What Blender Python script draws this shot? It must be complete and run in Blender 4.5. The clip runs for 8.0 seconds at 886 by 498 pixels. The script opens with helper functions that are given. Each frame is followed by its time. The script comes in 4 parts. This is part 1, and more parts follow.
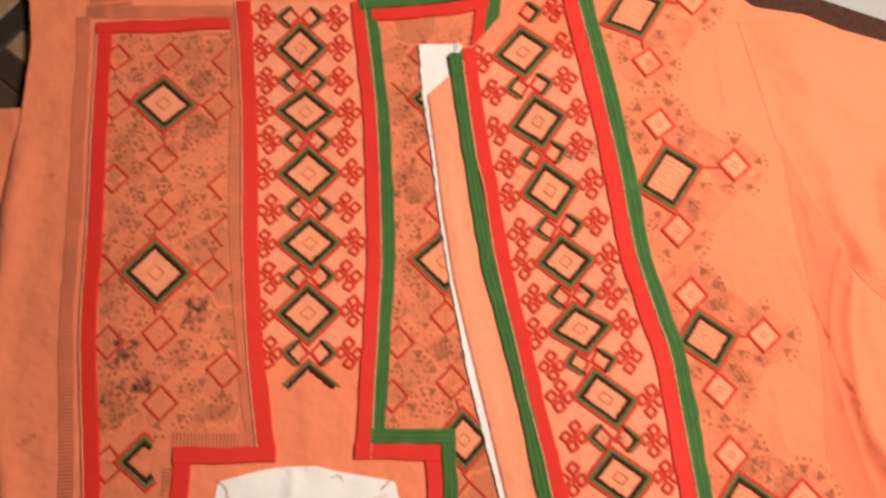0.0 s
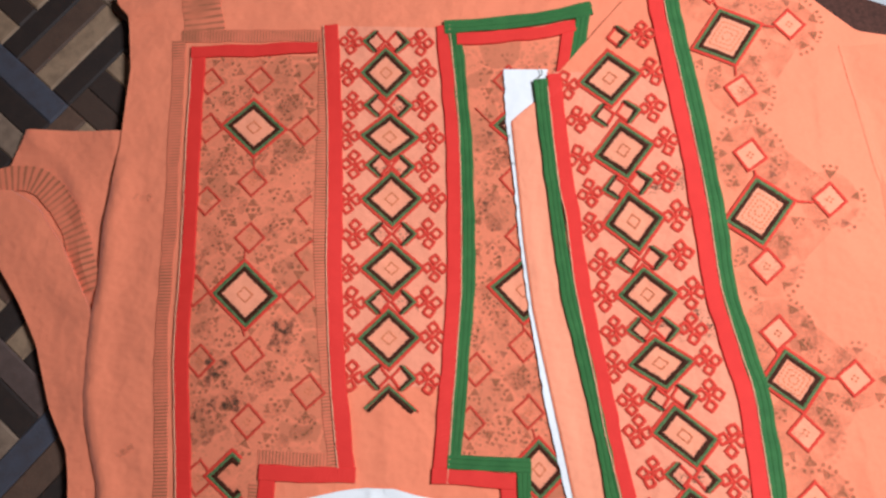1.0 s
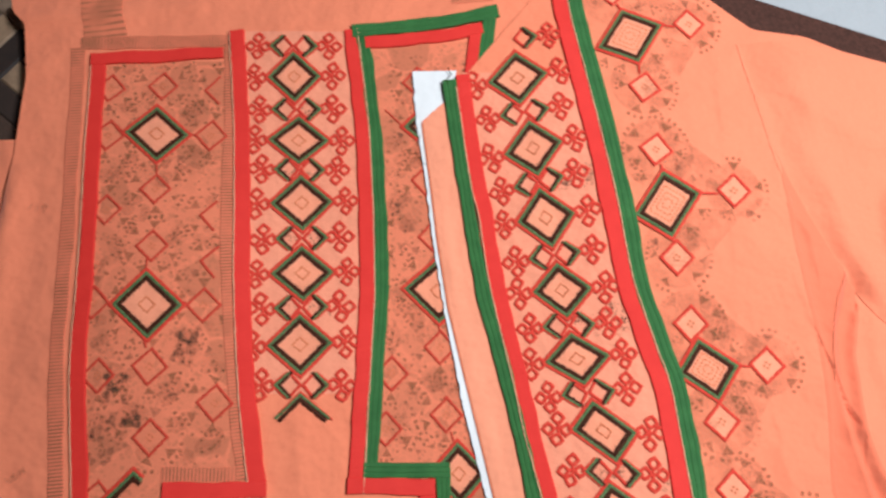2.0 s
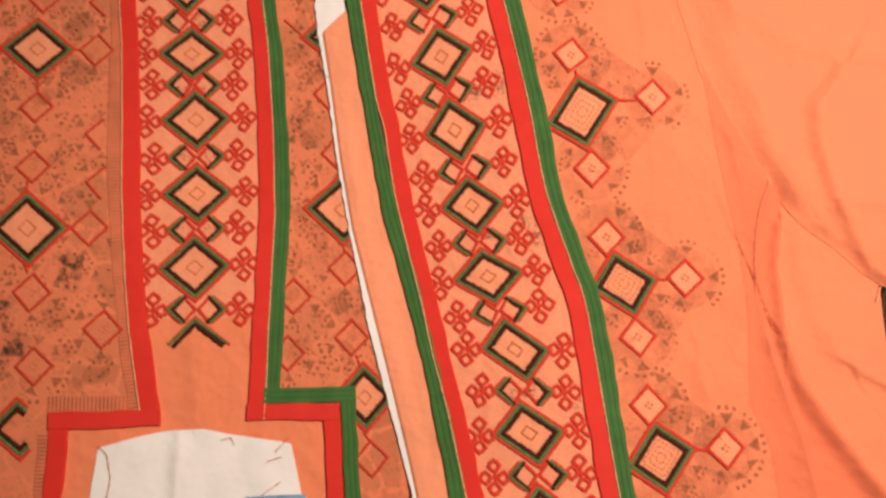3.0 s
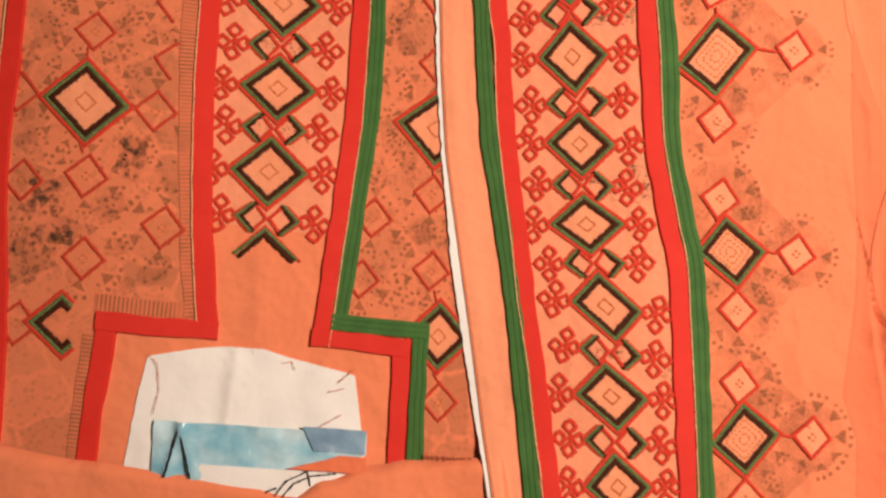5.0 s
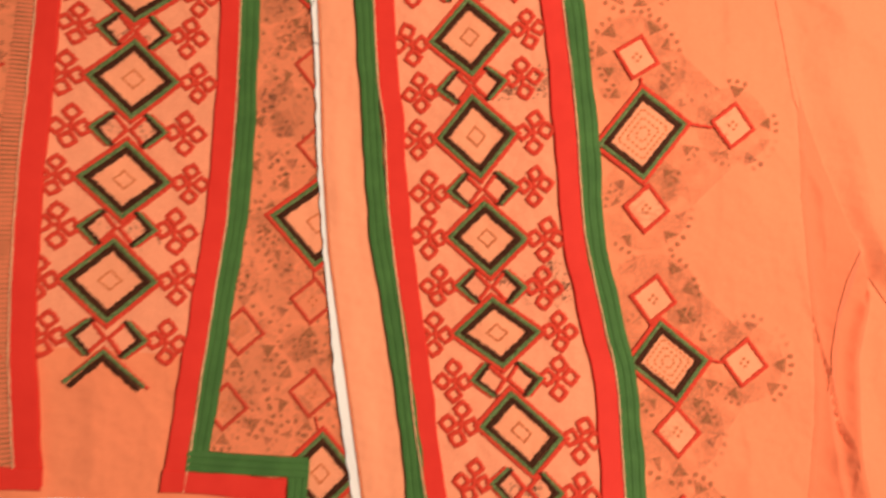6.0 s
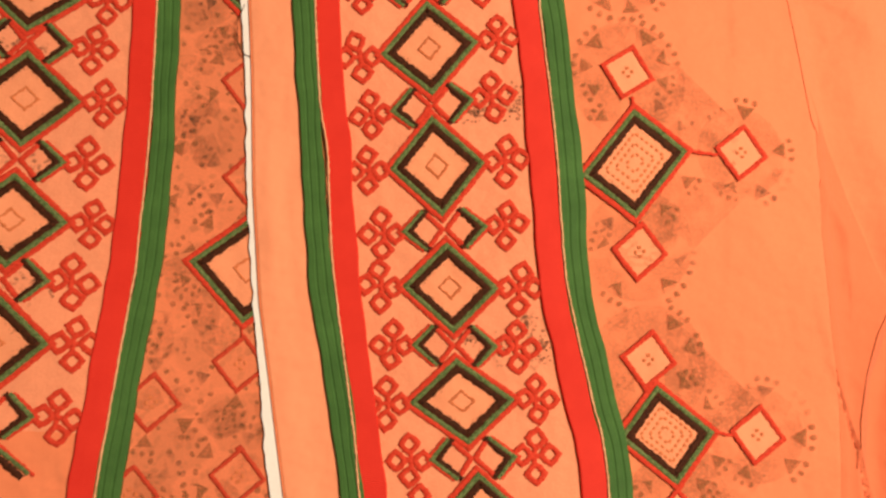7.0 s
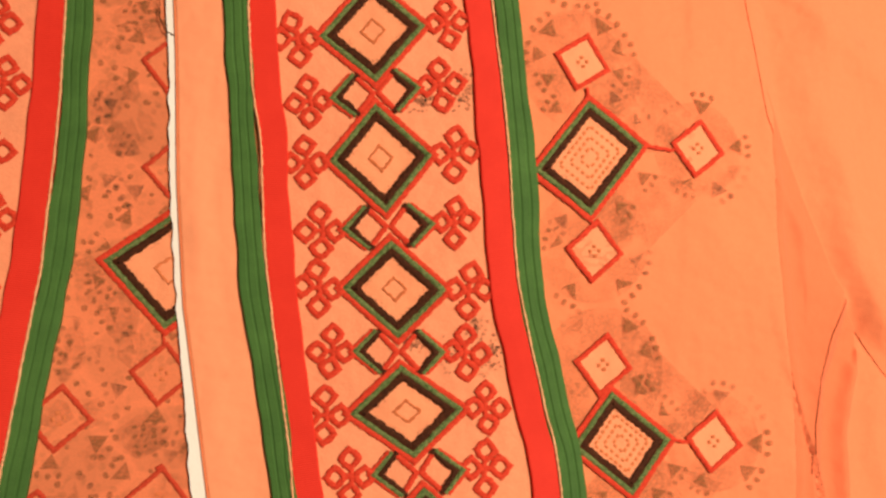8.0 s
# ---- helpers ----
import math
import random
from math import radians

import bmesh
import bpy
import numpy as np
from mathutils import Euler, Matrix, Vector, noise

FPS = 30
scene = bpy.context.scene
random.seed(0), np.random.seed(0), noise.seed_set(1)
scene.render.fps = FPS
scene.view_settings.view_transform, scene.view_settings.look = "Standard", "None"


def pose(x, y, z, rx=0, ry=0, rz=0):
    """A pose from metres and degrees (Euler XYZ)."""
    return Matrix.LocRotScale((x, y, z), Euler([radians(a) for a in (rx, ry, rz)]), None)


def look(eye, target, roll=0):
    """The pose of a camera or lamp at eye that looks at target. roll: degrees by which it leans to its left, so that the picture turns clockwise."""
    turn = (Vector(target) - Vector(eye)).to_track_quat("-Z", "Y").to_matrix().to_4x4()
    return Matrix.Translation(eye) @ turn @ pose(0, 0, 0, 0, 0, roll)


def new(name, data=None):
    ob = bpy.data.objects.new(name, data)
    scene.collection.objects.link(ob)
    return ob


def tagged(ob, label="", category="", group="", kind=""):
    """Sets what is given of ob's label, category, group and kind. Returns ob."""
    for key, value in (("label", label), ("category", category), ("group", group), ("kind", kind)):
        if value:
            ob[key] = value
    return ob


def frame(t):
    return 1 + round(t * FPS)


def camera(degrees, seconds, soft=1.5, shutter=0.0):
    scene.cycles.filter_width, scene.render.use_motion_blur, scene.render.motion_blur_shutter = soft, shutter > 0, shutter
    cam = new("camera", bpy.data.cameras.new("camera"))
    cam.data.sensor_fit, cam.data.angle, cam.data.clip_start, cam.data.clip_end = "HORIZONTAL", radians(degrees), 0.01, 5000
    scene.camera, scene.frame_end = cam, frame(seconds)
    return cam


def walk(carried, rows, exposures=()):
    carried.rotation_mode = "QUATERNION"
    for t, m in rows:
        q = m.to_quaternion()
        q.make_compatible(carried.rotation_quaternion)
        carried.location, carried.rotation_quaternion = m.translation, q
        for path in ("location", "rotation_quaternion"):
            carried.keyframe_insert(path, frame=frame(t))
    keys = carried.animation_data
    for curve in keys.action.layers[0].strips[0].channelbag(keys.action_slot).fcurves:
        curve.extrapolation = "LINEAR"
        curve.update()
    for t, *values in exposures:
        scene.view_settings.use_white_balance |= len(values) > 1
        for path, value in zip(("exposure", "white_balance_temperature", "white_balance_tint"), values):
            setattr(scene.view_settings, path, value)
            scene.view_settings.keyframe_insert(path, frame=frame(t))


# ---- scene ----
cam = camera(64.38, 8.0, 2.5, 0.4)
PATH = [
    (0, (-0.0353, -0.0024, 0.6435), (0.0667, 0.4147, -1.3098), 13.92),
    (0.5, (-0.0462, 0.0392, 0.6446), (-0.0846, 0.4823, -1.3054), -3.03),
    (1, (-0.0562, 0.0408, 0.6553), (-0.1212, 0.3988, -1.3113), -8.12),
    (1.2, (-0.0670, 0.0389, 0.6530), (-0.0797, 0.4528, -1.3036), 1.94),
    (2.3, (0.0084, 0.0004, 0.6300), (0.0803, 0.4601, -1.3151), 7.43),
    (2.5, (0.0234, -0.0063, 0.6233), (0.0893, 0.4350, -1.3262), 6.73),
    (3, (0.0594, -0.0244, 0.5995), (0.1494, 0.3371, -1.3655), 12.51),
    (3.5, (0.0550, -0.0525, 0.5801), (0.2422, 0.2091, -1.3938), 34.48),
    (4, (0.0375, -0.0641, 0.5662), (0.2465, 0.1246, -1.4139), 48.88),
    (4.2, (0.0150, -0.0609, 0.5604), (0.2084, 0.1305, -1.4210), 48.01),
    (5.3, (-0.0347, 0.0098, 0.5210), (0.1330, 0.1503, -1.4671), 55.94),
    (5.5, (-0.0182, 0.0220, 0.5021), (0.1554, 0.1980, -1.4825), 50.45),
    (6, (0.0363, 0.0542, 0.4649), (0.2403, 0.3076, -1.5084), 43.73),
    (6.5, (0.0605, 0.0650, 0.4298), (0.3000, 0.4082, -1.5259), 39.58),
    (7, (0.0648, 0.0883, 0.3943), (0.2801, 0.3737, -1.5734), 41.85),
    (7.5, (0.0726, 0.0921, 0.3747), (0.3391, 0.3800, -1.5865), 47.35),
    (8, (0.0680, 0.0926, 0.3674), (0.4389, 0.3837, -1.5762), 56.55),
]
cam_rows = [(t, look(eye, target, roll)) for t, eye, target, roll in PATH]
EXPOSURES = [(0.0, 0.0, 6500, 14), (0.5, 0.10, 5650, 9), (1.0, 0.12, 4850, 5), (2.5, -0.02, 4980, 2), (3.0, -0.18, 6700, 15),
             (3.5, -0.12, 7000, 16), (5.5, -0.10, 7000, 16), (6.5, -0.13, 7650, 14), (8.0, -0.09, 7900, 13)]
walk(cam, cam_rows, EXPOSURES)

# ---- light ----
world = bpy.data.worlds.new("room_air")
scene.world = world
world.use_nodes = True
world.node_tree.nodes["Background"].inputs[0].default_value = (1.0, 0.78, 0.6, 1)
world.node_tree.nodes["Background"].inputs[1].default_value = 0.05


def lamp(name, eye, target, size, watts, colour):
    data = bpy.data.lights.new(name, "AREA")
    data.shape, data.size, data.energy, data.color = "DISK", size, watts, colour
    ob = new(name, data)
    ob.matrix_world = look(eye, target)
    return ob


lamp("ceiling_bulb", (0.60, 0.30, 1.16), (0.22, 0.1, 0.0), 0.28, 24.3, (1.0, 0.885, 0.765))


# ---- materials ----
class Nodes:
    """A small builder of node materials."""

    def __init__(self, name, rough=0.85):
        self.mat = bpy.data.materials.new(name)
        self.mat.use_nodes = True
        self.tree = self.mat.node_tree
        self.bsdf = self.tree.nodes["Principled BSDF"]
        self.out = self.tree.nodes["Material Output"]
        self.bsdf.inputs["Roughness"].default_value = rough
        self.bsdf.inputs["Specular IOR Level"].default_value = 0.25

    def add(self, kind, **sockets):
        node = self.tree.nodes.new(kind)
        for key, value in sockets.items():
            self.put(node, key.replace("_", " "), value)
        return node

    def put(self, node, key, value):
        sock = node.inputs[key] if not key.isdigit() else node.inputs[int(key)]
        if isinstance(value, bpy.types.NodeSocket):
            self.tree.links.new(value, sock)
        else:
            sock.default_value = value

    def coord(self, which="Object"):
        return self.add("ShaderNodeTexCoord").outputs[which]

    def noise(self, scale, detail=4.0, rough=0.55, vector=None):
        return self.add("ShaderNodeTexNoise", Vector=vector or self.coord(), Scale=scale, Detail=detail, Roughness=rough).outputs[0]

    def ramp(self, fac, a, b):
        node = self.add("ShaderNodeMapRange", Value=fac)
        node.inputs["From Min"].default_value, node.inputs["From Max"].default_value = a, b
        return node.outputs[0]

    def math(self, op, a, b=0.0):
        node = self.tree.nodes.new("ShaderNodeMath")
        node.operation = op
        self.put(node, "0", a)
        self.put(node, "1", b)
        return node.outputs[0]

    def mix(self, fac, a, b):
        node = self.tree.nodes.new("ShaderNodeMix")
        node.data_type = "RGBA"
        self.put(node, "0", fac)
        for i, value in ((6, a), (7, b)):
            if isinstance(value, bpy.types.NodeSocket):
                self.tree.links.new(value, node.inputs[i])
            else:
                node.inputs[i].default_value = (*value, 1)
        return node.outputs[2]

    def colour(self, value):
        self.put(self.bsdf, "Base Color", value if isinstance(value, bpy.types.NodeSocket) else (*value, 1))

    def bump(self, height, strength, distance):
        node = self.add("ShaderNodeBump", Height=height, Strength=strength, Distance=distance)
        self.put(self.bsdf, "Normal", node.outputs[0])


def cloth_material(name, light, dark, weave=1800, sheen=0.15, relief=0.35):
    n = Nodes(name, 0.9)
    big, fine = n.ramp(n.noise(9, 5), 0.3, 0.7), n.ramp(n.noise(weave, 2), 0.3, 0.7)
    stain = n.ramp(n.noise(38, 6, 0.65), 0.62, 0.8)
    tone = n.mix(big, light, tuple(0.94 * c for c in light))
    tone = n.mix(n.math("MULTIPLY", stain, 0.35), tone, dark)
    tone = n.mix(n.math("MULTIPLY", n.ramp(n.noise(340, 3), 0.35, 0.7), 0.10), tone, dark)
    n.colour(n.mix(n.math("MULTIPLY", fine, 0.20), tone, dark))
    n.bump(n.math("ADD", n.noise(weave, 2), n.math("ADD", n.math("MULTIPLY", n.noise(140, 4), 1.4), n.math("MULTIPLY", n.noise(20, 3), 30.0))), relief, 0.0008)
    n.put(n.bsdf, "Sheen Weight", sheen)
    return n.mat


def print_material(name, ground, mark, strength=1.0):
    """Block-printed cotton: big faded facets with pale rims, dots and small leaves of grey-brown dye."""
    n = Nodes(name, 0.92)
    co = n.coord()
    warp = n.add("ShaderNodeVectorMath", )
    warp.operation = "ADD"
    shift = n.add("ShaderNodeTexNoise", Vector=co, Scale=30.0)
    scaled = n.add("ShaderNodeVectorMath")
    scaled.operation = "SCALE"
    n.put(scaled, "0", shift.outputs[1])
    scaled.inputs["Scale"].default_value = 0.02
    n.put(warp, "0", co)
    n.put(warp, "1", scaled.outputs[0])
    v = warp.outputs[0]
    facet = n.add("ShaderNodeTexVoronoi", Vector=v, Scale=26.0)
    rim = n.add("ShaderNodeTexVoronoi", Vector=v, Scale=26.0)
    rim.feature = "DISTANCE_TO_EDGE"
    dots = n.add("ShaderNodeTexVoronoi", Vector=v, Scale=190.0)
    leaf = n.add("ShaderNodeTexVoronoi", Vector=v, Scale=95.0)
    leaf.distance = "MANHATTAN"
    patch = n.ramp(n.noise(22, 3), 0.30, 0.50)
    dot = n.math("MULTIPLY", n.ramp(dots.outputs["Distance"], 0.42, 0.28), patch)
    lf = n.math("MULTIPLY", n.ramp(leaf.outputs["Distance"], 0.40, 0.30), n.ramp(n.noise(35, 3), 0.50, 0.60))
    tone = n.ramp(facet.outputs["Color"], 0.1, 0.95)
    worn = n.ramp(n.noise(160, 5, 0.7), 0.25, 0.75)
    fac = n.math("MULTIPLY", n.math("MAXIMUM", n.math("MULTIPLY", dot, 0.42), n.math("MULTIPLY", lf, 0.50)), worn)
    wash = n.math("MULTIPLY", n.math("MULTIPLY", tone, n.ramp(rim.outputs["Distance"], 0.02, 0.07)), 0.80)
    base = n.mix(n.math("MULTIPLY", wash, strength), tuple(min(0.85, 1.10 * g) for g in ground), tuple(0.55 * g + 0.45 * m for g, m in zip(ground, mark)))
    base = n.mix(n.math("MULTIPLY", n.ramp(n.noise(900, 3), 0.35, 0.7), 0.16), base, mark)
    n.colour(n.mix(n.math("MULTIPLY", fac, strength), base, mark))
    n.bump(n.noise(1500, 2), 0.25, 0.0005)
    return n.mat


def faded_print(name, mark, most, least=0.0):
    """A dye so thin that the cloth shows through its patches."""
    n = Nodes(name, 0.92)
    n.colour(mark)
    clear = n.add("ShaderNodeBsdfTransparent")
    thin = n.math("ADD", n.math("MULTIPLY", n.ramp(n.noise(55, 5, 0.6), 0.35, 0.75), most - least), least)
    fac = n.math("MULTIPLY", thin, n.ramp(n.noise(700, 2), 0.2, 0.6))
    mixed = n.add("ShaderNodeMixShader")
    n.put(mixed, "0", fac)
    n.put(mixed, "1", clear.outputs[0])
    n.put(mixed, "2", n.bsdf.outputs[0])
    n.put(n.out, "Surface", mixed.outputs[0])
    return n.mat


def ribbon_material(name, light, dark, ribs, groove):
    """Woven ribbon: ribs across it by its own length, paler and darker picks."""
    n = Nodes(name, 0.62)
    uv = n.coord("UV")
    wave = n.add("ShaderNodeTexWave", Vector=uv, Scale=ribs, Distortion=1.2)
    wave.inputs["Detail Scale"].default_value = 2.0
    pick = n.ramp(wave.outputs[1], 0.1, 0.9)
    worn = n.ramp(n.noise(60, 5), 0.3, 0.75)
    tone = n.mix(worn, light, tuple(0.5 * a + 0.5 * b for a, b in zip(light, dark)))
    tone = n.mix(n.math("MULTIPLY", pick, groove), tone, dark)
    n.colour(n.mix(n.math("MULTIPLY", n.ramp(n.noise(1200, 2), 0.4, 0.7), 0.25), tone, dark))
    n.bump(n.math("ADD", wave.outputs[1], n.noise(900, 2)), 0.35, 0.0005)
    n.put(n.bsdf, "Specular IOR Level", 0.15)
    return n.mat


def thread_material(name, light, dark, fine=900):
    n = Nodes(name, 0.7)
    fleck = n.ramp(n.noise(fine, 3, 0.6), 0.38, 0.66)
    slow = n.ramp(n.noise(90, 3), 0.3, 0.7)
    tone = n.mix(fleck, light, dark)
    n.colour(n.mix(n.math("MULTIPLY", slow, 0.3), tone, dark))
    n.bump(n.noise(fine, 3), 0.6, 0.0008)
    n.put(n.bsdf, "Specular IOR Level", 0.08)
    return n.mat


def hatch_material(name, ground, mark, per_metre, strength=1.0):
    """A printed border: dark rungs across the strip, stronger in some stretches."""
    n = Nodes(name, 0.92)
    uv = n.coord("UV")
    wave = n.add("ShaderNodeTexWave", Vector=uv, Scale=per_metre / 20.0, Distortion=0.5)
    rung = n.ramp(wave.outputs[1], 0.55, 0.9)
    some = n.ramp(n.noise(30, 2), 0.38, 0.6)
    dark_end = n.ramp(n.noise(16, 1), 0.60, 0.68)
    fac = n.math("MAXIMUM", n.math("MULTIPLY", rung, n.math("ADD", n.math("MULTIPLY", some, 0.6), 0.30)), n.math("MULTIPLY", dark_end, 0.5))
    fac = n.math("MULTIPLY", fac, strength)
    base = n.mix(n.ramp(n.noise(120, 4), 0.3, 0.7), ground, tuple(0.85 * g + 0.15 * m for g, m in zip(ground, mark)))
    n.colour(n.mix(fac, base, mark))
    n.bump(n.noise(1500, 2), 0.2, 0.0005)
    return n.mat


PEACH = (0.87, 0.250, 0.117)
DYE = (0.20, 0.088, 0.036)
M_CLOTH = cloth_material("peach_cotton", PEACH, (0.64, 0.14, 0.065))
M_FACING = cloth_material("pale_peach_facing", (0.90, 0.325, 0.172), (0.80, 0.25, 0.125))
M_FILL = cloth_material("pale_peach_fill", (0.88, 0.318, 0.165), (0.72, 0.20, 0.095), 900)
# deeper peach: the tucked hem, and shade among the folds put into colour
M_DEEP_PEACH = cloth_material("deep_peach_hem_and_fold_shade", (0.825, 0.196, 0.089), (0.64, 0.128, 0.057))
M_BAND = cloth_material("pink_peach_band", (0.88, 0.312, 0.170), (0.64, 0.155, 0.075), 700)
M_PRINT = print_material("block_printed_cotton", (0.735, 0.198, 0.094), DYE)
M_FADED = faded_print("faded_dye", (0.44, 0.155, 0.072), 0.50)
M_MARK = faded_print("brown_dye", (0.33, 0.118, 0.047), 1.0, 0.42)
M_SMUDGE = faded_print("grey_smudge", (0.125, 0.062, 0.034), 0.88)
M_HATCH = hatch_material("rung_printed_border", (0.70, 0.175, 0.085), DYE, 2100)
M_HATCH_WIDE = hatch_material("wide_rung_print", (0.76, 0.20, 0.095), DYE, 1000, 0.75)
M_HATCH_FAINT = hatch_material("faint_rung_print", (0.84, 0.240, 0.112), DYE, 1200, 0.22)
M_RED = ribbon_material("red_ribbon", (0.76, 0.042, 0.027), (0.60, 0.024, 0.016), 300, 0.3)
M_GREEN = ribbon_material("green_ribbon", (0.074, 0.192, 0.048), (0.020, 0.072, 0.016), 330, 0.42)
M_TRED = thread_material("red_thread", (0.74, 0.066, 0.036), (0.48, 0.034, 0.018))
M_TWORN = thread_material("worn_red_thread", (0.62, 0.072, 0.036), (0.44, 0.040, 0.021))
M_TGREEN = thread_material("green_thread", (0.19, 0.235, 0.092), (0.040, 0.085, 0.024), 800)
M_TDARK = thread_material("dark_brown_thread", (0.085, 0.024, 0.010), (0.026, 0.009, 0.005))
M_TBROWN = thread_material("brown_thread", (0.60, 0.165, 0.066), (0.45, 0.11, 0.044))
M_RUSTY = thread_material("rusty_fray_and_crease", (0.38, 0.095, 0.040), (0.26, 0.065, 0.028))
M_TTAN = thread_material("tan_thread", (0.70, 0.205, 0.085), (0.56, 0.15, 0.06))
M_WHITE = cloth_material("white_lining", (0.87, 0.83, 0.79), (0.68, 0.61, 0.55), 900, 0.0, 0.14)
M_PIPING = thread_material("pale_piping", (0.86, 0.46, 0.27), (0.74, 0.33, 0.17))
M_PALE = cloth_material("pale_floor", (0.44, 0.43, 0.42), (0.36, 0.35, 0.33), 300, 0.0)
M_BLACK = thread_material("black_line", (0.03, 0.02, 0.018), (0.015, 0.012, 0.012))
M_WALL = cloth_material("plain_plaster", (0.42, 0.36, 0.30), (0.36, 0.30, 0.25), 200, 0.0)


def blue_film(name, dark, light, rough):
    n = Nodes(name, rough)
    n.put(n.bsdf, "Specular IOR Level", 0.6)
    n.colour(n.mix(n.ramp(n.noise(28, 3), 0.35, 0.65), dark, light))
    n.bump(n.noise(60, 3), 0.5, 0.003)
    return n.mat


def mat_material():
    n = Nodes("woven_brown_mat", 0.6)
    rnd = n.add("ShaderNodeObjectInfo").outputs["Random"]
    tone = n.mix(n.ramp(rnd, 0.22, 0.42), (0.030, 0.020, 0.016), (0.130, 0.072, 0.045))
    tone = n.mix(n.ramp(rnd, 0.48, 0.56), tone, (0.070, 0.066, 0.080))
    tone = n.mix(n.ramp(rnd, 0.66, 0.76), tone, (0.30, 0.190, 0.110))
    tone = n.mix(n.math("MULTIPLY", n.ramp(n.noise(90, 5), 0.4, 0.7), 0.4), tone, (0.05, 0.03, 0.022))
    n.colour(tone)
    n.bump(n.noise(400, 3), 0.4, 0.001)
    return n.mat


M_BLUE = blue_film("light_blue_film", (0.20, 0.46, 0.58), (0.55, 0.74, 0.80), 0.25)
# darker copy of the blue film, for its end in shade
M_BLUE_SHADED = blue_film("shaded_blue_film", (0.14, 0.25, 0.37), (0.22, 0.36, 0.48), 0.45)
M_MAT = mat_material()
M_BORDER = thread_material("dark_brown_border", (0.088, 0.036, 0.024), (0.050, 0.022, 0.015), 300)


# ---- shaping helpers ----
def mesh_object(name, verts, faces, material, parent=None, label="", uvs=None, smooth=True):
    me = bpy.data.meshes.new(name)
    me.from_pydata(verts, [], faces)
    if uvs:
        layer = me.uv_layers.new(name="UVMap")
        for loop in me.loops:
            layer.data[loop.index].uv = uvs[loop.vertex_index]
    if smooth:
        me.polygons.foreach_set("use_smooth", [True] * len(me.polygons))
    me.materials.append(material)
    me.update()
    ob = new(name, me)
    ob.parent = parent
    return tagged(ob, label)


def thing(name, label, category, group="", kind=""):
    return tagged(new(name), label, category, group, kind)


def smoothstep(a, b, x):
    u = min(1.0, max(0.0, (x - a) / (b - a)))
    return u * u * (3 - 2 * u)


def along(points, step=0.004):
    """A smooth line through a few control points: positions at even steps."""
    pts = [Vector((*p, 0)) for p in points]
    if len(pts) == 2:
        n = max(2, int((pts[1] - pts[0]).length / step))
        return [pts[0].lerp(pts[1], i / n).to_2d() for i in range(n + 1)]
    ext = [2 * pts[0] - pts[1], *pts, 2 * pts[-1] - pts[-2]]
    out = []
    for i in range(1, len(ext) - 2):
        a, b, c, d = ext[i - 1:i + 3]
        n = max(1, int((c - b).length / step))
        for k in range(n):
            u = k / n
            out.append((0.5 * (2 * b + (c - a) * u + (2 * a - 5 * b + 4 * c - d) * u * u + (3 * b - a - 3 * c + d) * u ** 3)).to_2d())
    return out + [pts[-1].to_2d()]


def at_height(points, y):
    """x of a line, given by control points from top to bottom, at height y of the plan."""
    for (xa, ya), (xb, yb) in zip(points, points[1:]):
        if ya >= y >= yb:
            return xa + (xb - xa) * (ya - y) / max(1e-6, ya - yb)
    return points[0][0] if y > points[0][1] else points[-1][0]


def ripple(x, y, scale, seed=0.0):
    return noise.noise(Vector((x * scale, y * scale, seed)))


def crease(x, y, line, height, near, far):
    """A fold whose steep side lies on one hand of the line and whose slope dies away on the other."""
    best, side = 9.0, 1.0
    for (ax, ay), (bx, by) in zip(line, line[1:]):
        dx, dy = bx - ax, by - ay
        u = max(0.0, min(1.0, ((x - ax) * dx + (y - ay) * dy) / (dx * dx + dy * dy)))
        d = math.hypot(x - ax - u * dx, y - ay - u * dy)
        if d < best:
            best, side = d, 1.0 if dx * (y - ay) - dy * (x - ax) > 0 else -1.0
    if side < 0:
        return height * math.exp(-(best / near) ** 2)
    return height * math.exp(-best / far)


# the slow rise and fall of the heap of cloth over the floor, on a loose grid of swells
SWELL_X, SWELL_Y = (-0.26, -0.11, 0.04, 0.19, 0.30), (-0.10, 0.05, 0.20, 0.35)
SWELL = ((0.0040, -0.0054, -0.0080, 0.0098, 0.0019), (0.0140, -0.0002, -0.0092, -0.0059, -0.0005), (0.0077, -0.0081, -0.0047, 0.0099, 0.0075), (-0.0028, 0.0005, 0.0044, 0.0050, 0.0004))


def swell(x, y):
    across = [math.exp(-((x - a) / 0.12) ** 2) for a in SWELL_X]
    return sum(math.exp(-((y - b) / 0.12) ** 2) * sum(h * a for h, a in zip(row, across)) for b, row in zip(SWELL_Y, SWELL))


def h_base(x, y):
    z = swell(x, y) + 0.0022 * ripple(x, y, 9) + 0.0008 * ripple(x, y, 31, 4.0)
    z += crease(x, y, [(-0.124, 0.01), (-0.122, -0.055)], 0.0015, 0.004, 0.006)
    z += crease(x, y, [(-0.43, 0.393), (-0.33, 0.398), (-0.24, 0.41)], 0.004, 0.006, 0.02)
    return z


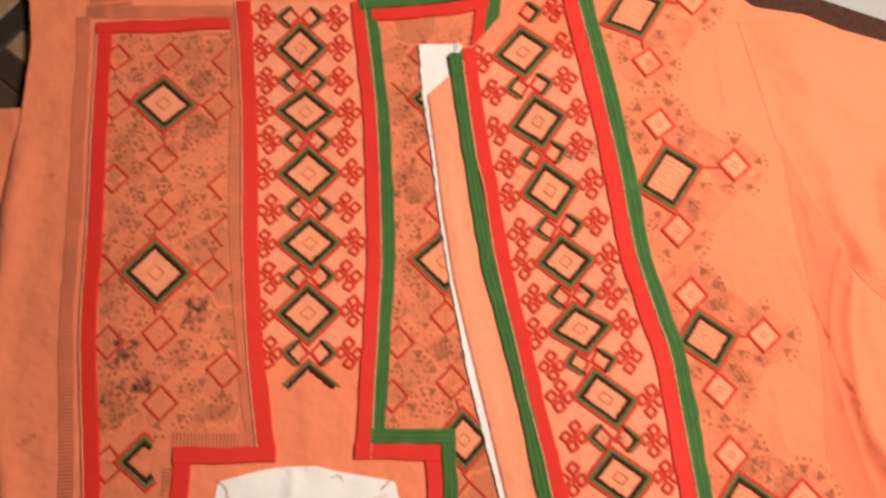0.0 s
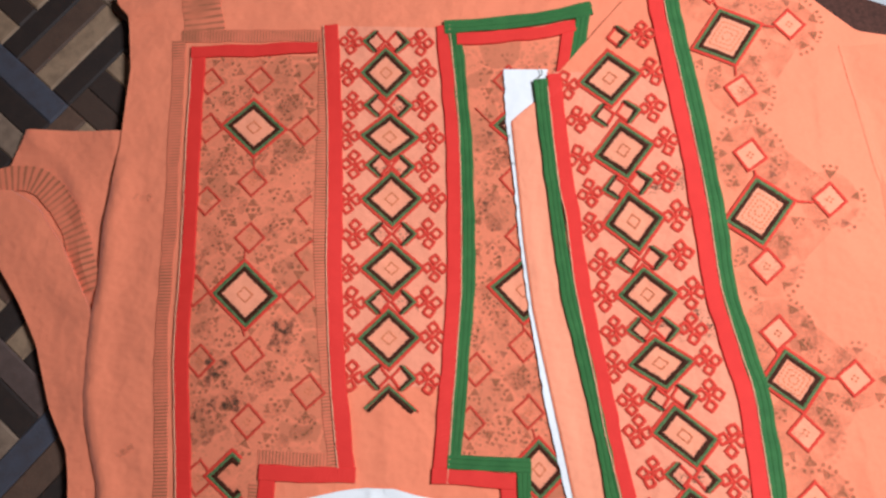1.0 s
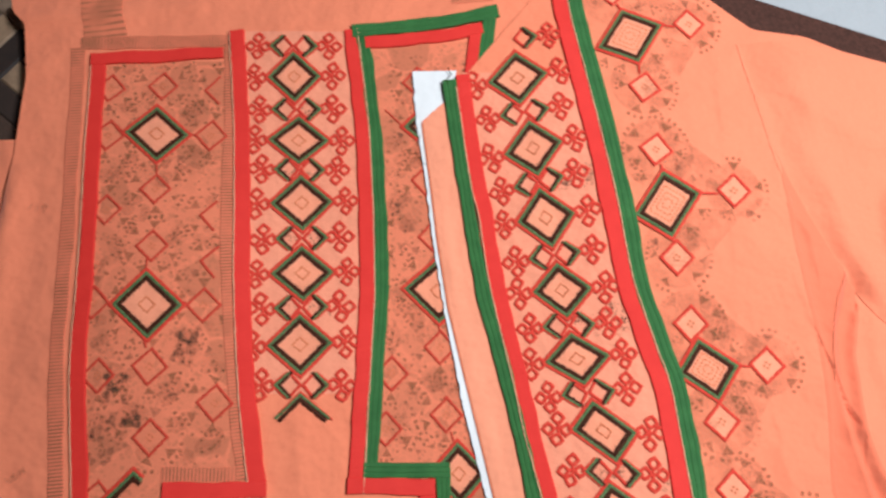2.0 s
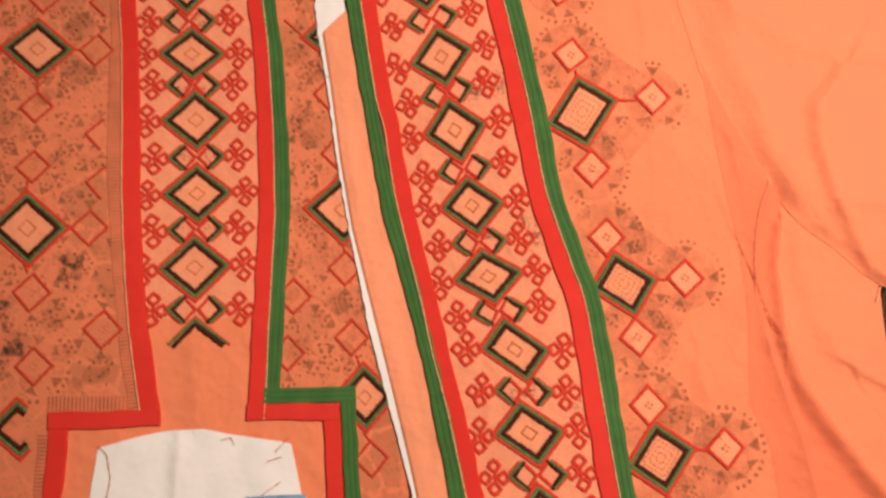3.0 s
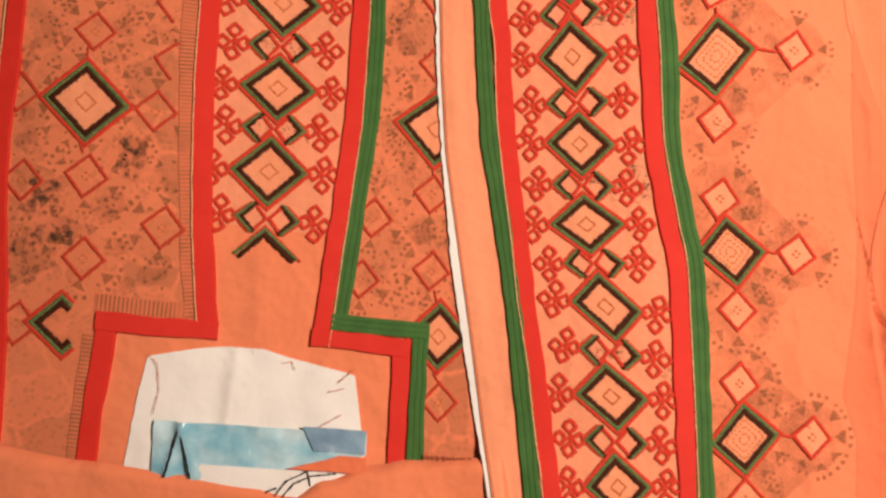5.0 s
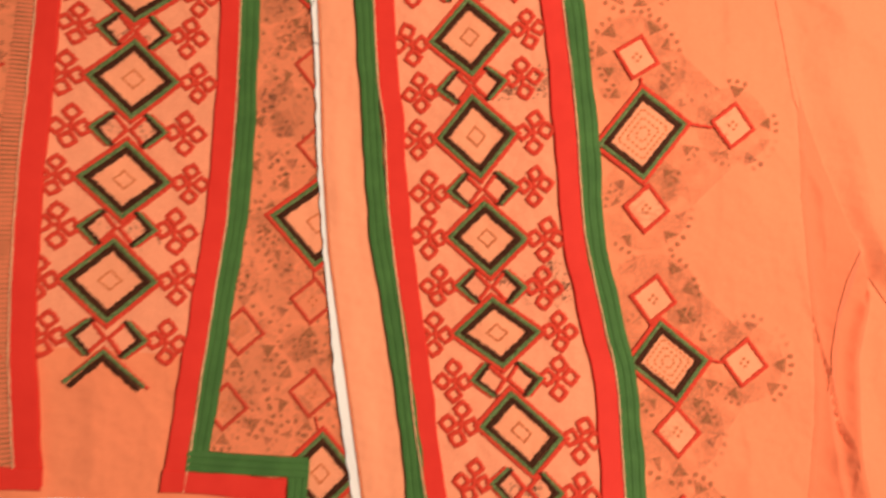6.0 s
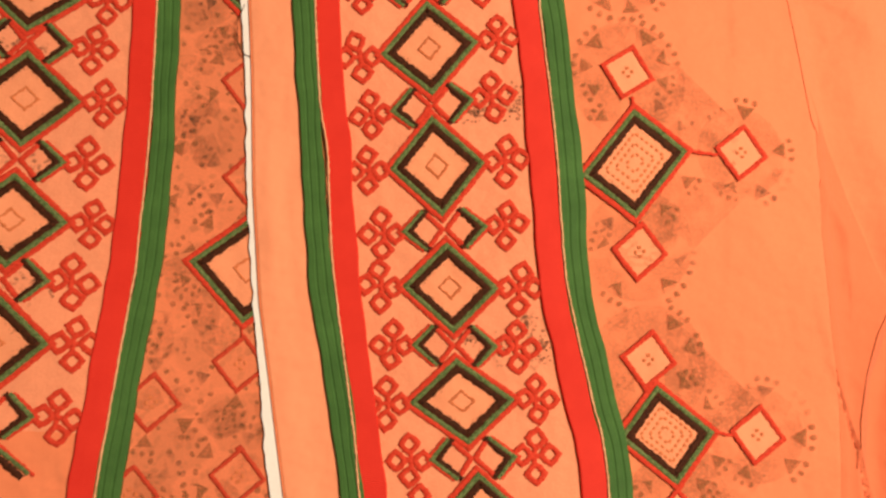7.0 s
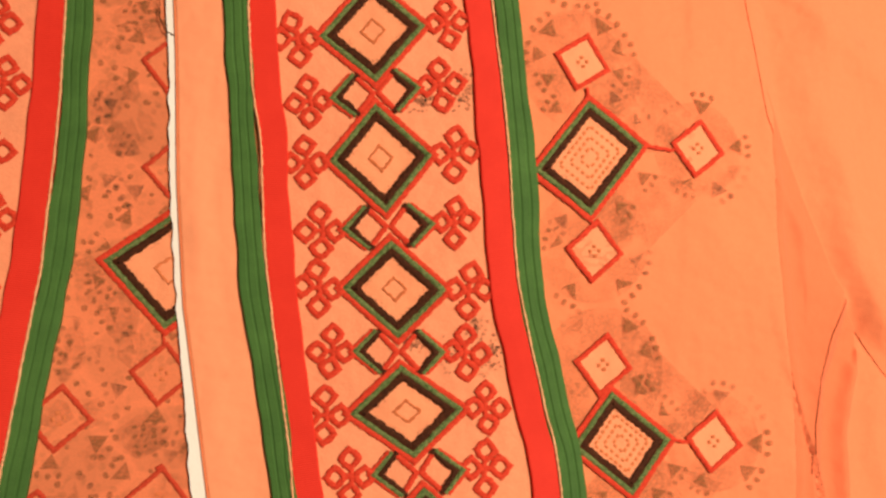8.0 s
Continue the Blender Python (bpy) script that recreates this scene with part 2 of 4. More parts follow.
FOLDS = [
    ([(0.353, -0.260), (0.353, -0.144), (0.349, -0.087), (0.336, -0.054), (0.342, 0.016), (0.342, 0.043), (0.341, 0.074), (0.334, 0.123), (0.327, 0.170), (0.321, 0.243), (0.310, 0.310)], 0.0036, 0.0060, 0.030),
    ([(0.396, -0.260), (0.389, -0.145), (0.378, -0.081), (0.370, -0.055), (0.359, -0.011), (0.352, 0.043), (0.356, 0.091), (0.372, 0.137)], 0.0056, 0.0050, 0.012),
    ([(0.381, 0.098), (0.373, 0.063), (0.373, 0.043), (0.371, -0.001)], 0.0046, 0.0050, 0.014),
    ([(0.370, -0.002), (0.381, -0.035), (0.399, -0.065), (0.426, -0.105), (0.451, -0.138), (0.500, -0.210)], 0.0095, 0.0090, 0.050),
    ([(0.399, 0.102), (0.397, 0.056), (0.404, 0.015), (0.422, -0.016)], 0.0040, 0.0100, 0.030),
    ([(0.333, 0.192), (0.345, 0.176), (0.347, 0.150)], 0.0022, 0.0050, 0.010),
    ([(0.435, -0.028), (0.466, -0.044)], 0.0045, 0.0040, 0.016),
    ([(0.300, -0.02), (0.316, -0.12), (0.330, -0.26)], 0.0030, 0.0100, 0.020),
]
SLEEVE_FOLDS = [
    ([(0.452, 0.240), (0.438, 0.219), (0.424, 0.204), (0.422, 0.168), (0.429, 0.132), (0.433, 0.114), (0.451, 0.072), (0.459, 0.046)], 0.0062, 0.0070, 0.035),
    ([(0.470, 0.117), (0.450, 0.116), (0.433, 0.114)], 0.0040, 0.0050, 0.014),
    ([(0.360, 0.30), (0.43, 0.262), (0.49, 0.255)], 0.0050, 0.0140, 0.030),
    ([(0.345, 0.26), (0.372, 0.200), (0.402, 0.130)], 0.0040, 0.0160, 0.024),
]
FLAP_EDGE = [(0.1294, 0.4707), (0.1051, 0.4334), (0.0620, 0.3799), (0.0245, 0.3331), (0.0117, 0.3133), (-0.0061, 0.2976), (-0.0165, 0.2877), (-0.0093, 0.2351), (-0.0016, 0.1705), (0.0084, 0.1073), (0.0222, 0.0480), (0.0400, -0.0271), (0.0530, -0.0849), (0.0684, -0.1595), (0.0803, -0.2297), (0.0950, -0.4200)]
SLEEVE_EDGE = [(0.298, 0.372), (0.308, 0.305), (0.320, 0.240), (0.340, 0.196), (0.358, 0.168), (0.380, 0.129), (0.397, 0.101), (0.429, 0.076), (0.450, 0.055), (0.465, 0.045), (0.480, 0.038)]


def h_flap(x, y):
    z = swell(x, y) + 0.0046 + 0.0018 * ripple(x, y, 8, 7.0) + 0.0006 * ripple(x, y, 30, 2.0)
    z += 0.010 * (1 - smoothstep(-0.15, -0.09, y)) * (1 - smoothstep(0.10, 0.2, x))
    if x > 0.27:
        z += sum(crease(x, y, *f) for f in FOLDS)
        z += 0.0036 * smoothstep(0.30, 0.42, x) * noise.noise(Vector((x * 18, y * 6, 11.0)))
    inward = x - at_height(FLAP_EDGE, y)
    if y < 0.33 and inward < 0.012:
        low = h_base(x, y) + 0.0048 + 0.012 * (1 - smoothstep(-0.15, -0.10, y))
        z = max(low, low + (z - low) * smoothstep(-0.001, 0.012, inward))
    return z


def h_sleeve_top(x, y):
    z = swell(x, y) + 0.0120 + 0.0055 * ripple(x, y, 10, 15.0) + 0.0008 * ripple(x, y, 30, 2.0) + sum(crease(x, y, *f) for f in SLEEVE_FOLDS)
    low = h_flap(x, y) + 0.0005
    return max(low, low + (z - low) * smoothstep(-0.003, 0.016 + 0.034 * smoothstep(0.15, 0.24, y), x - at_height(SLEEVE_EDGE, y)))


def lifted(height, lift):
    return lambda x, y: height(x, y) + lift


def sheet(name, left, right, top, bottom, height, material, parent, label="", step=0.005, thick=0.0012, fray=0.0):
    """Cloth between two edge lines (control points from top to bottom), with a hem that turns down."""
    rows = max(2, int((top - bottom) / step))
    wide = max(at_height(right, bottom + (top - bottom) * i / 20) - at_height(left, bottom + (top - bottom) * i / 20) for i in range(21))
    cols = max(2, int(wide / step))
    verts, uvs, faces = [], [], []
    for j in range(rows + 1):
        y = top + (bottom - top) * j / rows
        xl, xr = at_height(left, y), at_height(right, y)
        xl += fray * ripple(1.0, y, 120, 3.0)
        xr += fray * ripple(2.0, y, 120, 5.0)
        for i in range(cols + 1):
            x = xl + (xr - xl) * i / cols
            verts.append((x, y, height(x, y)))
            uvs.append((y, x))
    def v(i, j):
        return j * (cols + 1) + i
    faces = [(v(i, j), v(i, j + 1), v(i + 1, j + 1), v(i + 1, j)) for j in range(rows) for i in range(cols)]
    rim = [v(i, 0) for i in range(cols)] + [v(cols, j) for j in range(rows)] + [v(i, rows) for i in range(cols, 0, -1)] + [v(0, j) for j in range(rows, 0, -1)]
    first, n = len(verts), len(rim)
    for drop in (0.0, thick):
        for k in rim:
            x, y, z = verts[k]
            verts.append((x, y, z - drop))
            uvs.append(uvs[k])
    faces += [(first + k, first + (k + 1) % n, first + n + (k + 1) % n, first + n + k) for k in range(n)]
    return mesh_object(name, verts, faces, material, parent, label, uvs)


def strip(name, points, width, height, lift, material, parent, label="", profile=((-1, -2.9), (-1, 0.4), (-0.93, 0.93), (-0.8, 1.0), (0, 1.06), (0.8, 1.0), (0.93, 0.93), (1, 0.4), (1, -2.9)), thick=0.0008, wobble=0.0011):
    """A ribbon along a line, with a cross profile (across, up)."""
    line = along(points)
    verts, uvs, faces, run = [], [], [], 0.0
    k = len(profile)
    for i, p in enumerate(line):
        a, b = line[max(0, i - 1)], line[min(len(line) - 1, i + 1)]
        side = Vector((-(b - a).y, (b - a).x)).normalized()
        run += (p - line[i - 1]).length if i else 0.0
        half = width / 2 + wobble * ripple(p.x, p.y, 55, lift * 900)
        p = p + side * (0.9 * wobble * ripple(p.x, p.y, 38, lift * 700 + 3.0))
        for u, up in profile:
            q = p - side * u * half
            verts.append((q.x, q.y, height(q.x, q.y) + lift + up * thick))
            uvs.append((run, u * width / 2))
    for i in range(len(line) - 1):
        faces += [(i * k + j, i * k + j + 1, (i + 1) * k + j + 1, (i + 1) * k + j) for j in range(k - 1)]
    return mesh_object(name, verts, faces, material, parent, label, uvs, smooth=False)


GROOVED = ((-1, -3.3), (-1, 0.5), (-0.92, 0.9), (-0.5, 1.0), (-0.40, 0.42), (-0.30, 0.42), (-0.22, 1.0), (0.22, 1.0), (0.30, 0.42), (0.40, 0.42), (0.5, 1.0), (0.92, 0.9), (1, 0.5), (1, -3.3))


def thread_lines(name, lines, width, height, lift, material, parent, label="", thick=0.0007, jag=0.0003, closed=False):
    """Embroidered lines: one or more runs of stitches with uneven edges, in one mesh."""
    verts, faces = [], []
    for pts in lines:
        pts = [Vector(p) for p in pts]
        if closed:
            pts = [*pts, pts[0]]
        fine = []
        for a, b in zip(pts, pts[1:]):
            n = max(1, int((b - a).length / 0.0011))
            fine += [a.lerp(b, i / n) for i in range(n)]
        if not closed:
            fine.append(pts[-1])
        n, base = len(fine), len(verts)
        for i, p in enumerate(fine):
            a = fine[i - 1] if closed or i else p
            b = fine[(i + 1) % n] if closed or i < n - 1 else p
            d = (b - a)
            d = d.normalized() if d.length > 1e-9 else Vector((1, 0))
            e1, e2 = (p - a), (b - p)
            mitre = 1.0
            if e1.length > 1e-9 and e2.length > 1e-9:
                mitre = 1 / max(0.6, math.sqrt(max(0.0, (1 + e1.normalized().dot(e2.normalized())) / 2)))
            side = Vector((-d.y, d.x)) * mitre
            for u, up in ((-1, 0.1), (-0.55, 0.9), (0.55, 0.9), (1, 0.1)):
                q = p + side * (u * width / 2 + (random.uniform(-jag, jag) if abs(u) == 1 else 0))
                verts.append((q.x, q.y, height(q.x, q.y) + lift + up * thick * random.uniform(0.8, 1.2)))
        for i in range(n if closed else n - 1):
            j = (i + 1) % n
            faces += [(base + i * 4 + c, base + i * 4 + c + 1, base + j * 4 + c + 1, base + j * 4 + c) for c in range(3)]
    return mesh_object(name, verts, faces, material, parent, label)


def flat_shapes(name, shapes, height, lift, material, parent, label="", kind=""):
    """Printed marks: filled outlines in one thin mesh."""
    verts, faces = [], []
    for shape in shapes:
        base = len(verts)
        verts += [(x, y, height(x, y) + lift) for x, y in shape]
        faces.append(tuple(range(base, base + len(shape))))
    ob = mesh_object(name, verts, faces, material, parent, label, smooth=False)
    return tagged(ob, kind=kind)


def washed_patch(name, outline, height, lift, material, parent, rings=7):
    """A larger print that follows the folds: rings of points from its middle to its outline."""
    n = len(outline)
    mx, my = sum(x for x, _ in outline) / n, sum(y for _, y in outline) / n
    verts = [(mx, my, height(mx, my) + lift)]
    for k in range(1, rings + 1):
        for x, y in outline:
            u, v = mx + (x - mx) * k / rings, my + (y - my) * k / rings
            verts.append((u, v, height(u, v) + lift))
    faces = [(0, 1 + i, 1 + (i + 1) % n) for i in range(n)]
    for k in range(rings - 1):
        a, b = 1 + k * n, 1 + (k + 1) * n
        faces += [(a + i, b + i, b + (i + 1) % n, a + (i + 1) % n) for i in range(n)]
    return mesh_object(name, verts, faces, material, parent)


def blob(x, y, rx, ry, turn, n=8):
    c, s = math.cos(turn), math.sin(turn)
    out = []
    for i in range(n):
        a = 2 * math.pi * i / n
        u, v = rx * math.cos(a) * random.uniform(0.85, 1.15), ry * math.sin(a) * random.uniform(0.85, 1.15)
        out.append((x + c * u - s * v, y + s * u + c * v))
    return out


def triangle_and_dots(x, y, size, turn):
    """The printer's block: a triangle with three drops over its base."""
    c, s = math.cos(turn), math.sin(turn)
    def place(u, v):
        return (x + size * (c * u - s * v), y + size * (s * u + c * v))
    tri = [place(u + random.uniform(-0.07, 0.07), v + random.uniform(-0.07, 0.07)) for u, v in ((-0.5, -0.75), (0.0, -0.55), (0.5, 0.0), (0.0, 0.55), (-0.5, 0.75))]
    tri = [tri[0], place(0.62, random.uniform(-0.1, 0.1)), tri[4], tri[3]] if random.random() < 0.3 else [tri[0], place(0.65, 0), tri[4]]
    drops = [blob(*place(-1.08 + 0.14 * abs(v), v), 0.27 * size, 0.21 * size, turn + 0.3 * v, 8) for v in (-0.8, 0.0, 0.8)]
    return [tri, *drops]


# ---- embroidery motifs ----
def diamond_corners(c, p, q, s=1.0):
    c, p, q = Vector(c), Vector(p), Vector(q)
    return [c - p * s, c + q * s, c + p * s, c - q * s]


def filling(height, c, p, q, s, lift, material, parent, n=8):
    """The plain cloth within a motif, following the folds."""
    a, b, d, e = diamond_corners(c, p, q, s)
    verts = []
    for j in range(n + 1):
        for i in range(n + 1):
            m = a.lerp(b, i / n).lerp(e.lerp(d, i / n), j / n)
            verts.append((m.x, m.y, height(m.x, m.y) + lift))
    faces = [(j * (n + 1) + i, j * (n + 1) + i + 1, (j + 1) * (n + 1) + i + 1, (j + 1) * (n + 1) + i) for j in range(n) for i in range(n)]
    return mesh_object("fill", verts, faces, material, parent)


def diamond(parent, height, c, p, q, red=True, rings=1, half="", bold=False):
    """One diamond: green stitching round dark brown, a red outline and dashed squares of tan thread within."""
    size = (Vector(p).length + Vector(q).length) / 2
    g, d, r = 0.0028, 0.0042, 0.0030
    inr = size * 0.707
    def scale(off):
        return (inr + off) / inr
    def loop(off):
        k = diamond_corners(c, p, q, scale(off))
        return [[k[3].lerp(k[2], 0.32), k[3], k[0], k[1], k[1].lerp(k[2], 0.32)]] if half == "left" else [k]
    closed = half == ""
    top = thread_lines("diamond_motif", loop(-g / 2), g, height, 0.0018, M_TGREEN, parent, thick=0.0008, closed=closed)
    thread_lines("dark_border", loop(-g - d / 2 + 0.0004), d, height, 0.0016, M_TDARK, top, thick=0.0007, jag=0.0005, closed=closed)
    stray = []
    for a, b in [(k[i], k[(i + 1) % 4]) for k in [diamond_corners(c, p, q, scale(-g - d))] for i in ((3, 0) if half else range(4))]:
        inward = (Vector(c) - (a + b) / 2).normalized()
        for i in range(20):
            m = a.lerp(b, random.uniform(0.03, 0.97)) + inward * abs(random.gauss(0, 0.0008))
            stray.append(blob(m.x, m.y, random.uniform(0.0002, 0.0005), random.uniform(0.0002, 0.0004), random.uniform(0, 3.1), 5))
    flat_shapes("stray_stitches", stray, height, 0.0015, M_SMUDGE, top, kind="stuff")
    if red:
        thread_lines("red_outline", loop(r / 2 - 0.0002), r, height, 0.0015, M_TRED, top, thick=0.0006, closed=closed)
    if half:
        return top
    filling(height, c, p, q, scale(-g - d / 2), 0.0012, M_FILL, top)
    if rings == 1:
        thread_lines("centre_stitching", [diamond_corners(c, p, q, 0.23)], 0.0013, height, 0.0013, M_TBROWN if bold else M_TTAN, top, thick=0.0004, jag=0.0005, closed=True)
        return top
    dashes = []
    for k in range(rings):
        s = 0.18 + 0.185 * k
        corners = diamond_corners(c, p, q, s)
        for a, b in zip(corners, corners[1:] + corners[:1]):
            n = max(2, int((b - a).length / 0.0032))
            for i in range(n):
                u = (i + 0.5) / n
                m, half_dash = a.lerp(b, u), (b - a).normalized() * 0.0010
                dashes.append([m - half_dash, m + half_dash])
    thread_lines("centre_stitching", dashes, 0.0016, height, 0.0013, M_TTAN, top, thick=0.0004, jag=0.0002)
    return top


def chevron(parent, height, junction, out, up):
    """A small half diamond beside the point where two diamonds meet; its open side is drawn in red."""
    j, o, u = Vector(junction), Vector(out), Vector(up)
    tip, high, low, inner = j + o, j + o * 0.48 + u, j + o * 0.48 - u, j + o * 0.05
    green = thread_lines("chevron_motif", [[high, tip, low]], 0.0024, height, 0.0019, M_TGREEN, parent, thick=0.0008)
    s = o.normalized() * 0.0028
    thread_lines("dark_border", [[high - s * 0.75, tip - s * 1.25, low - s * 0.75]], 0.0032, height, 0.0017, M_TDARK, green, thick=0.0007, jag=0.0005)
    thread_lines("red_outline", [[high + s * 0.5, tip + s * 0.75, low + s * 0.5], [high, inner, low]], 0.0028, height, 0.0015, M_TRED, green, thick=0.0006)
    return green


def flower(parent, height, root, out):
    """Four red loops in a cross, the inner one close to the diamond."""
    o = Vector(out).normalized()
    s = Vector((-o.y, o.x))
    c = Vector(root) + o * 0.0090
    size = random.uniform(0.94, 1.06)
    lean = random.uniform(-0.12, 0.12)
    loops = []
    for direction, far in ((s * 0.98 + o * (0.10 + lean), 0.0090), (o + s * lean, 0.0084), (s * -0.98 + o * (0.10 - lean), 0.0090), (s * 0.1 - o, 0.0066)):
        d = direction.normalized()
        e = Vector((-d.y, d.x))
        m, r = c + d * far * size, 0.0041 * size
        loops.append([m + (d * math.cos(a) + e * math.sin(a)) * r * (1.17 if i % 2 == 0 else 0.94) for i, a in enumerate(k * math.pi / 4 for k in range(8))])
    top = thread_lines("flower_motif", loops, 0.0030, height, 0.0015, M_TRED, parent, thick=0.0007, closed=True)
    thread_lines("flower_centre", [[c - s * 0.0035, c + s * 0.0035], [c - o * 0.0035, c + o * 0.0035]], 0.0028, height, 0.0014, M_TRED, top, thick=0.0006)
    return top


def small_square(parent, height, c, r, lean=0.0, worn=False, cut=False):
    """A little red square on its corner, with four tan dots in it."""
    p = Vector((math.cos(lean), math.sin(lean))) * r
    q = Vector((-math.sin(lean), math.cos(lean))) * r * 1.05
    if cut:
        k = diamond_corners(c, p, q)
        return thread_lines("square_motif", [[k[1], k[0], k[3]]], 0.0024, height, 0.0014, M_TWORN, parent, thick=0.0006)
    top = thread_lines("square_motif", [diamond_corners(c, p, q)], 0.0024 if worn else 0.0027, height, 0.0014, M_TWORN if worn else M_TRED, parent, thick=0.0006, closed=True)
    if not worn:
        filling(height, c, p, q, 0.92, 0.0009, M_FILL, top, 4)
    cc = Vector(c)
    dots = [[cc + d * 0.0025 - d.orthogonal().normalized() * 0.0010, cc + d * 0.0025 + d.orthogonal().normalized() * 0.0010] for d in (Vector((1, 0.2)), Vector((-0.2, 1)), Vector((-1, -0.2)), Vector((0.2, -1)))]
    thread_lines("centre_stitching", dots, 0.0018, height, 0.0010, M_TTAN if worn else M_TBROWN, top, thick=0.0004, jag=0.0002)
    return top


def chain(parent, height, diamonds, bold=False):
    """A column of diamonds with chevrons and flowers between them."""
    for c, p, q in diamonds:
        diamond(parent, height, c, p, q, bold=bold)
        flower(parent, height, Vector(c) - Vector(p) * 1.08, (-p[0], -p[1]))
        flower(parent, height, Vector(c) + Vector(p) * 1.08, p)
    gaps = [((Vector(a[0]) - Vector(a[2]) + Vector(b[0]) + Vector(b[2])) / 2, a, b) for a, b in zip(diamonds, diamonds[1:])]
    for j, a, b in gaps:
        o, u = Vector(a[1]).normalized() * 0.0228, (Vector(a[0]) - Vector(b[0])).normalized() * 0.0112
        for sign in (1, -1):
            chevron(parent, height, j, o * sign, u)
            flower(parent, height, j + o * sign * 1.1, o * sign)


# ---- the setting ----
def box(name, lo, hi, material, kind="structure", label="", category=""):
    (x0, y0, z0), (x1, y1, z1) = lo, hi
    v = [(x, y, z) for z in (z0, z1) for y in (y0, y1) for x in (x0, x1)]
    f = [(0, 2, 3, 1), (4, 5, 7, 6), (0, 1, 5, 4), (2, 6, 7, 3), (0, 4, 6, 2), (1, 3, 7, 5)]
    return tagged(mesh_object(name, v, f, material, smooth=False), label, category, kind=kind)


box("floor", (-1.8, -1.6, -0.12), (2.2, 2.0, -0.032), M_PALE, label="pale off-white floor round the mat", category="floor")
box("wall_north", (-1.9, 2.0, -0.12), (2.3, 2.1, 2.5), M_WALL, label="plain pale plaster wall", category="wall")
box("wall_south", (-1.9, -1.7, -0.12), (2.3, -1.6, 2.5), M_WALL, label="plain pale plaster wall", category="wall")
box("wall_west", (-1.9, -1.6, -0.12), (-1.8, 2.0, 2.5), M_WALL, label="plain pale plaster wall", category="wall")
box("wall_east", (2.2, -1.6, -0.12), (2.3, 2.0, 2.5), M_WALL, label="plain pale plaster wall", category="wall")
box("ceiling", (-1.9, -1.7, 2.5), (2.3, 2.1, 2.6), M_WALL, label="plain pale ceiling", category="ceiling")


# the mat lies askew under the clothes: dark border, basket of brown and grey bands
MAT = pose(0.256, 0.476, -0.012, 0, 0, -19)


def mat():
    top = thing("floor_mat", "dark brown and grey basket-patterned mat on the floor", "mat")
    def slab(name, x0, x1, y0, y1, z0, z1, material, local=Matrix()):
        b = 0.002
        v = [(x0, y0, z0), (x1, y0, z0), (x1, y1, z0), (x0, y1, z0), (x0, y0, z1 - b), (x1, y0, z1 - b), (x1, y1, z1 - b), (x0, y1, z1 - b),
             (x0 + b, y0 + b, z1), (x1 - b, y0 + b, z1), (x1 - b, y1 - b, z1), (x0 + b, y1 - b, z1)]
        f = [(0, 1, 5, 4), (1, 2, 6, 5), (2, 3, 7, 6), (3, 0, 4, 7), (4, 5, 9, 8), (5, 6, 10, 9), (6, 7, 11, 10), (7, 4, 8, 11), (8, 9, 10, 11)]
        return mesh_object(name, [tuple(MAT @ local @ Vector(p)) for p in v], f, material, top, smooth=False)
    slab("backing", -1.25, 0.75, -1.45, 0.0, -0.020, -0.0125, M_BORDER)
    w = 0.026
    turned = MAT.inverted() @ pose(-0.47, 0.30, -0.012, 0, 0, 51)
    for a in range(-5, 5):
        for b in range(-8, 6):
            x0, y0 = a * 4 * w, b * 4 * w
            middle = MAT @ turned @ Vector((x0 + 2 * w, y0 - 2 * w, 0))
            edge = turned @ Vector((x0 + 2 * w, y0 - 2 * w, 0))
            if not (-0.42 < middle.y < 0.62 and -0.80 < middle.x < -0.33 and -1.15 < edge.x < 0.65 and edge.y < -0.085):
                continue
            for k in range(4):
                if (a + b) % 2:
                    slab("band", x0, x0 + 4 * w, y0 - w * (k + 1), y0 - w * k, -0.0125, -0.0075, M_MAT, turned)
                else:
                    slab("band", x0 + w * k, x0 + w * (k + 1), y0 - 4 * w, y0, -0.0125, -0.0075, M_MAT, turned)
    return top


mat()

def h_sleeve(x, y):
    low = h_base(x, y) - 0.0072 + 0.005 * ripple(x, y, 12, 9.0)
    low += crease(x, y, [(-0.495, 0.262), (-0.455, 0.235), (-0.432, 0.190), (-0.420, 0.130)], 0.004, 0.008, 0.02)
    return low + (h_base(x, y) - 0.0012 - low) * smoothstep(0.215, 0.262, y) * smoothstep(-0.45, -0.40, x)


def h_body(x, y):
    """The body, whose outer edge is a soft fold that lies over the sleeve."""
    inward = x - at_height(BODY_FOLD, y)
    roll = 0.0045 * math.exp(-((inward - 0.010) / 0.014) ** 2) - 0.0042 * (1 - smoothstep(0.0, 0.008, inward))
    return h_base(x, y) + roll * smoothstep(0.255, 0.20, y)


# ---- the kurta, spread with its neck towards the viewer ----
kurta = thing("kurta", "peach cotton kurta spread flat, embroidered with diamonds and edged with ribbons", "kurta")
BODY_FOLD = [(-0.399, 0.251), (-0.403, 0.219), (-0.407, 0.173), (-0.404, 0.114), (-0.407, 0.082), (-0.404, 0.012), (-0.399, -0.014), (-0.382, -0.066), (-0.365, -0.200)]
BODY_L = [(-0.37, 0.60), (-0.384, 0.438), (-0.424, 0.415), (-0.420, 0.402), (-0.408, 0.390), (-0.399, 0.332), (-0.399, 0.273), *BODY_FOLD]
BODY_R = [(0.104, 0.60), (0.106, 0.43), (0.14, 0.38), (0.16, 0.0), (0.12, -0.2)]
sheet("body", BODY_L, BODY_R, 0.60, -0.20, h_body, M_CLOTH, kurta)
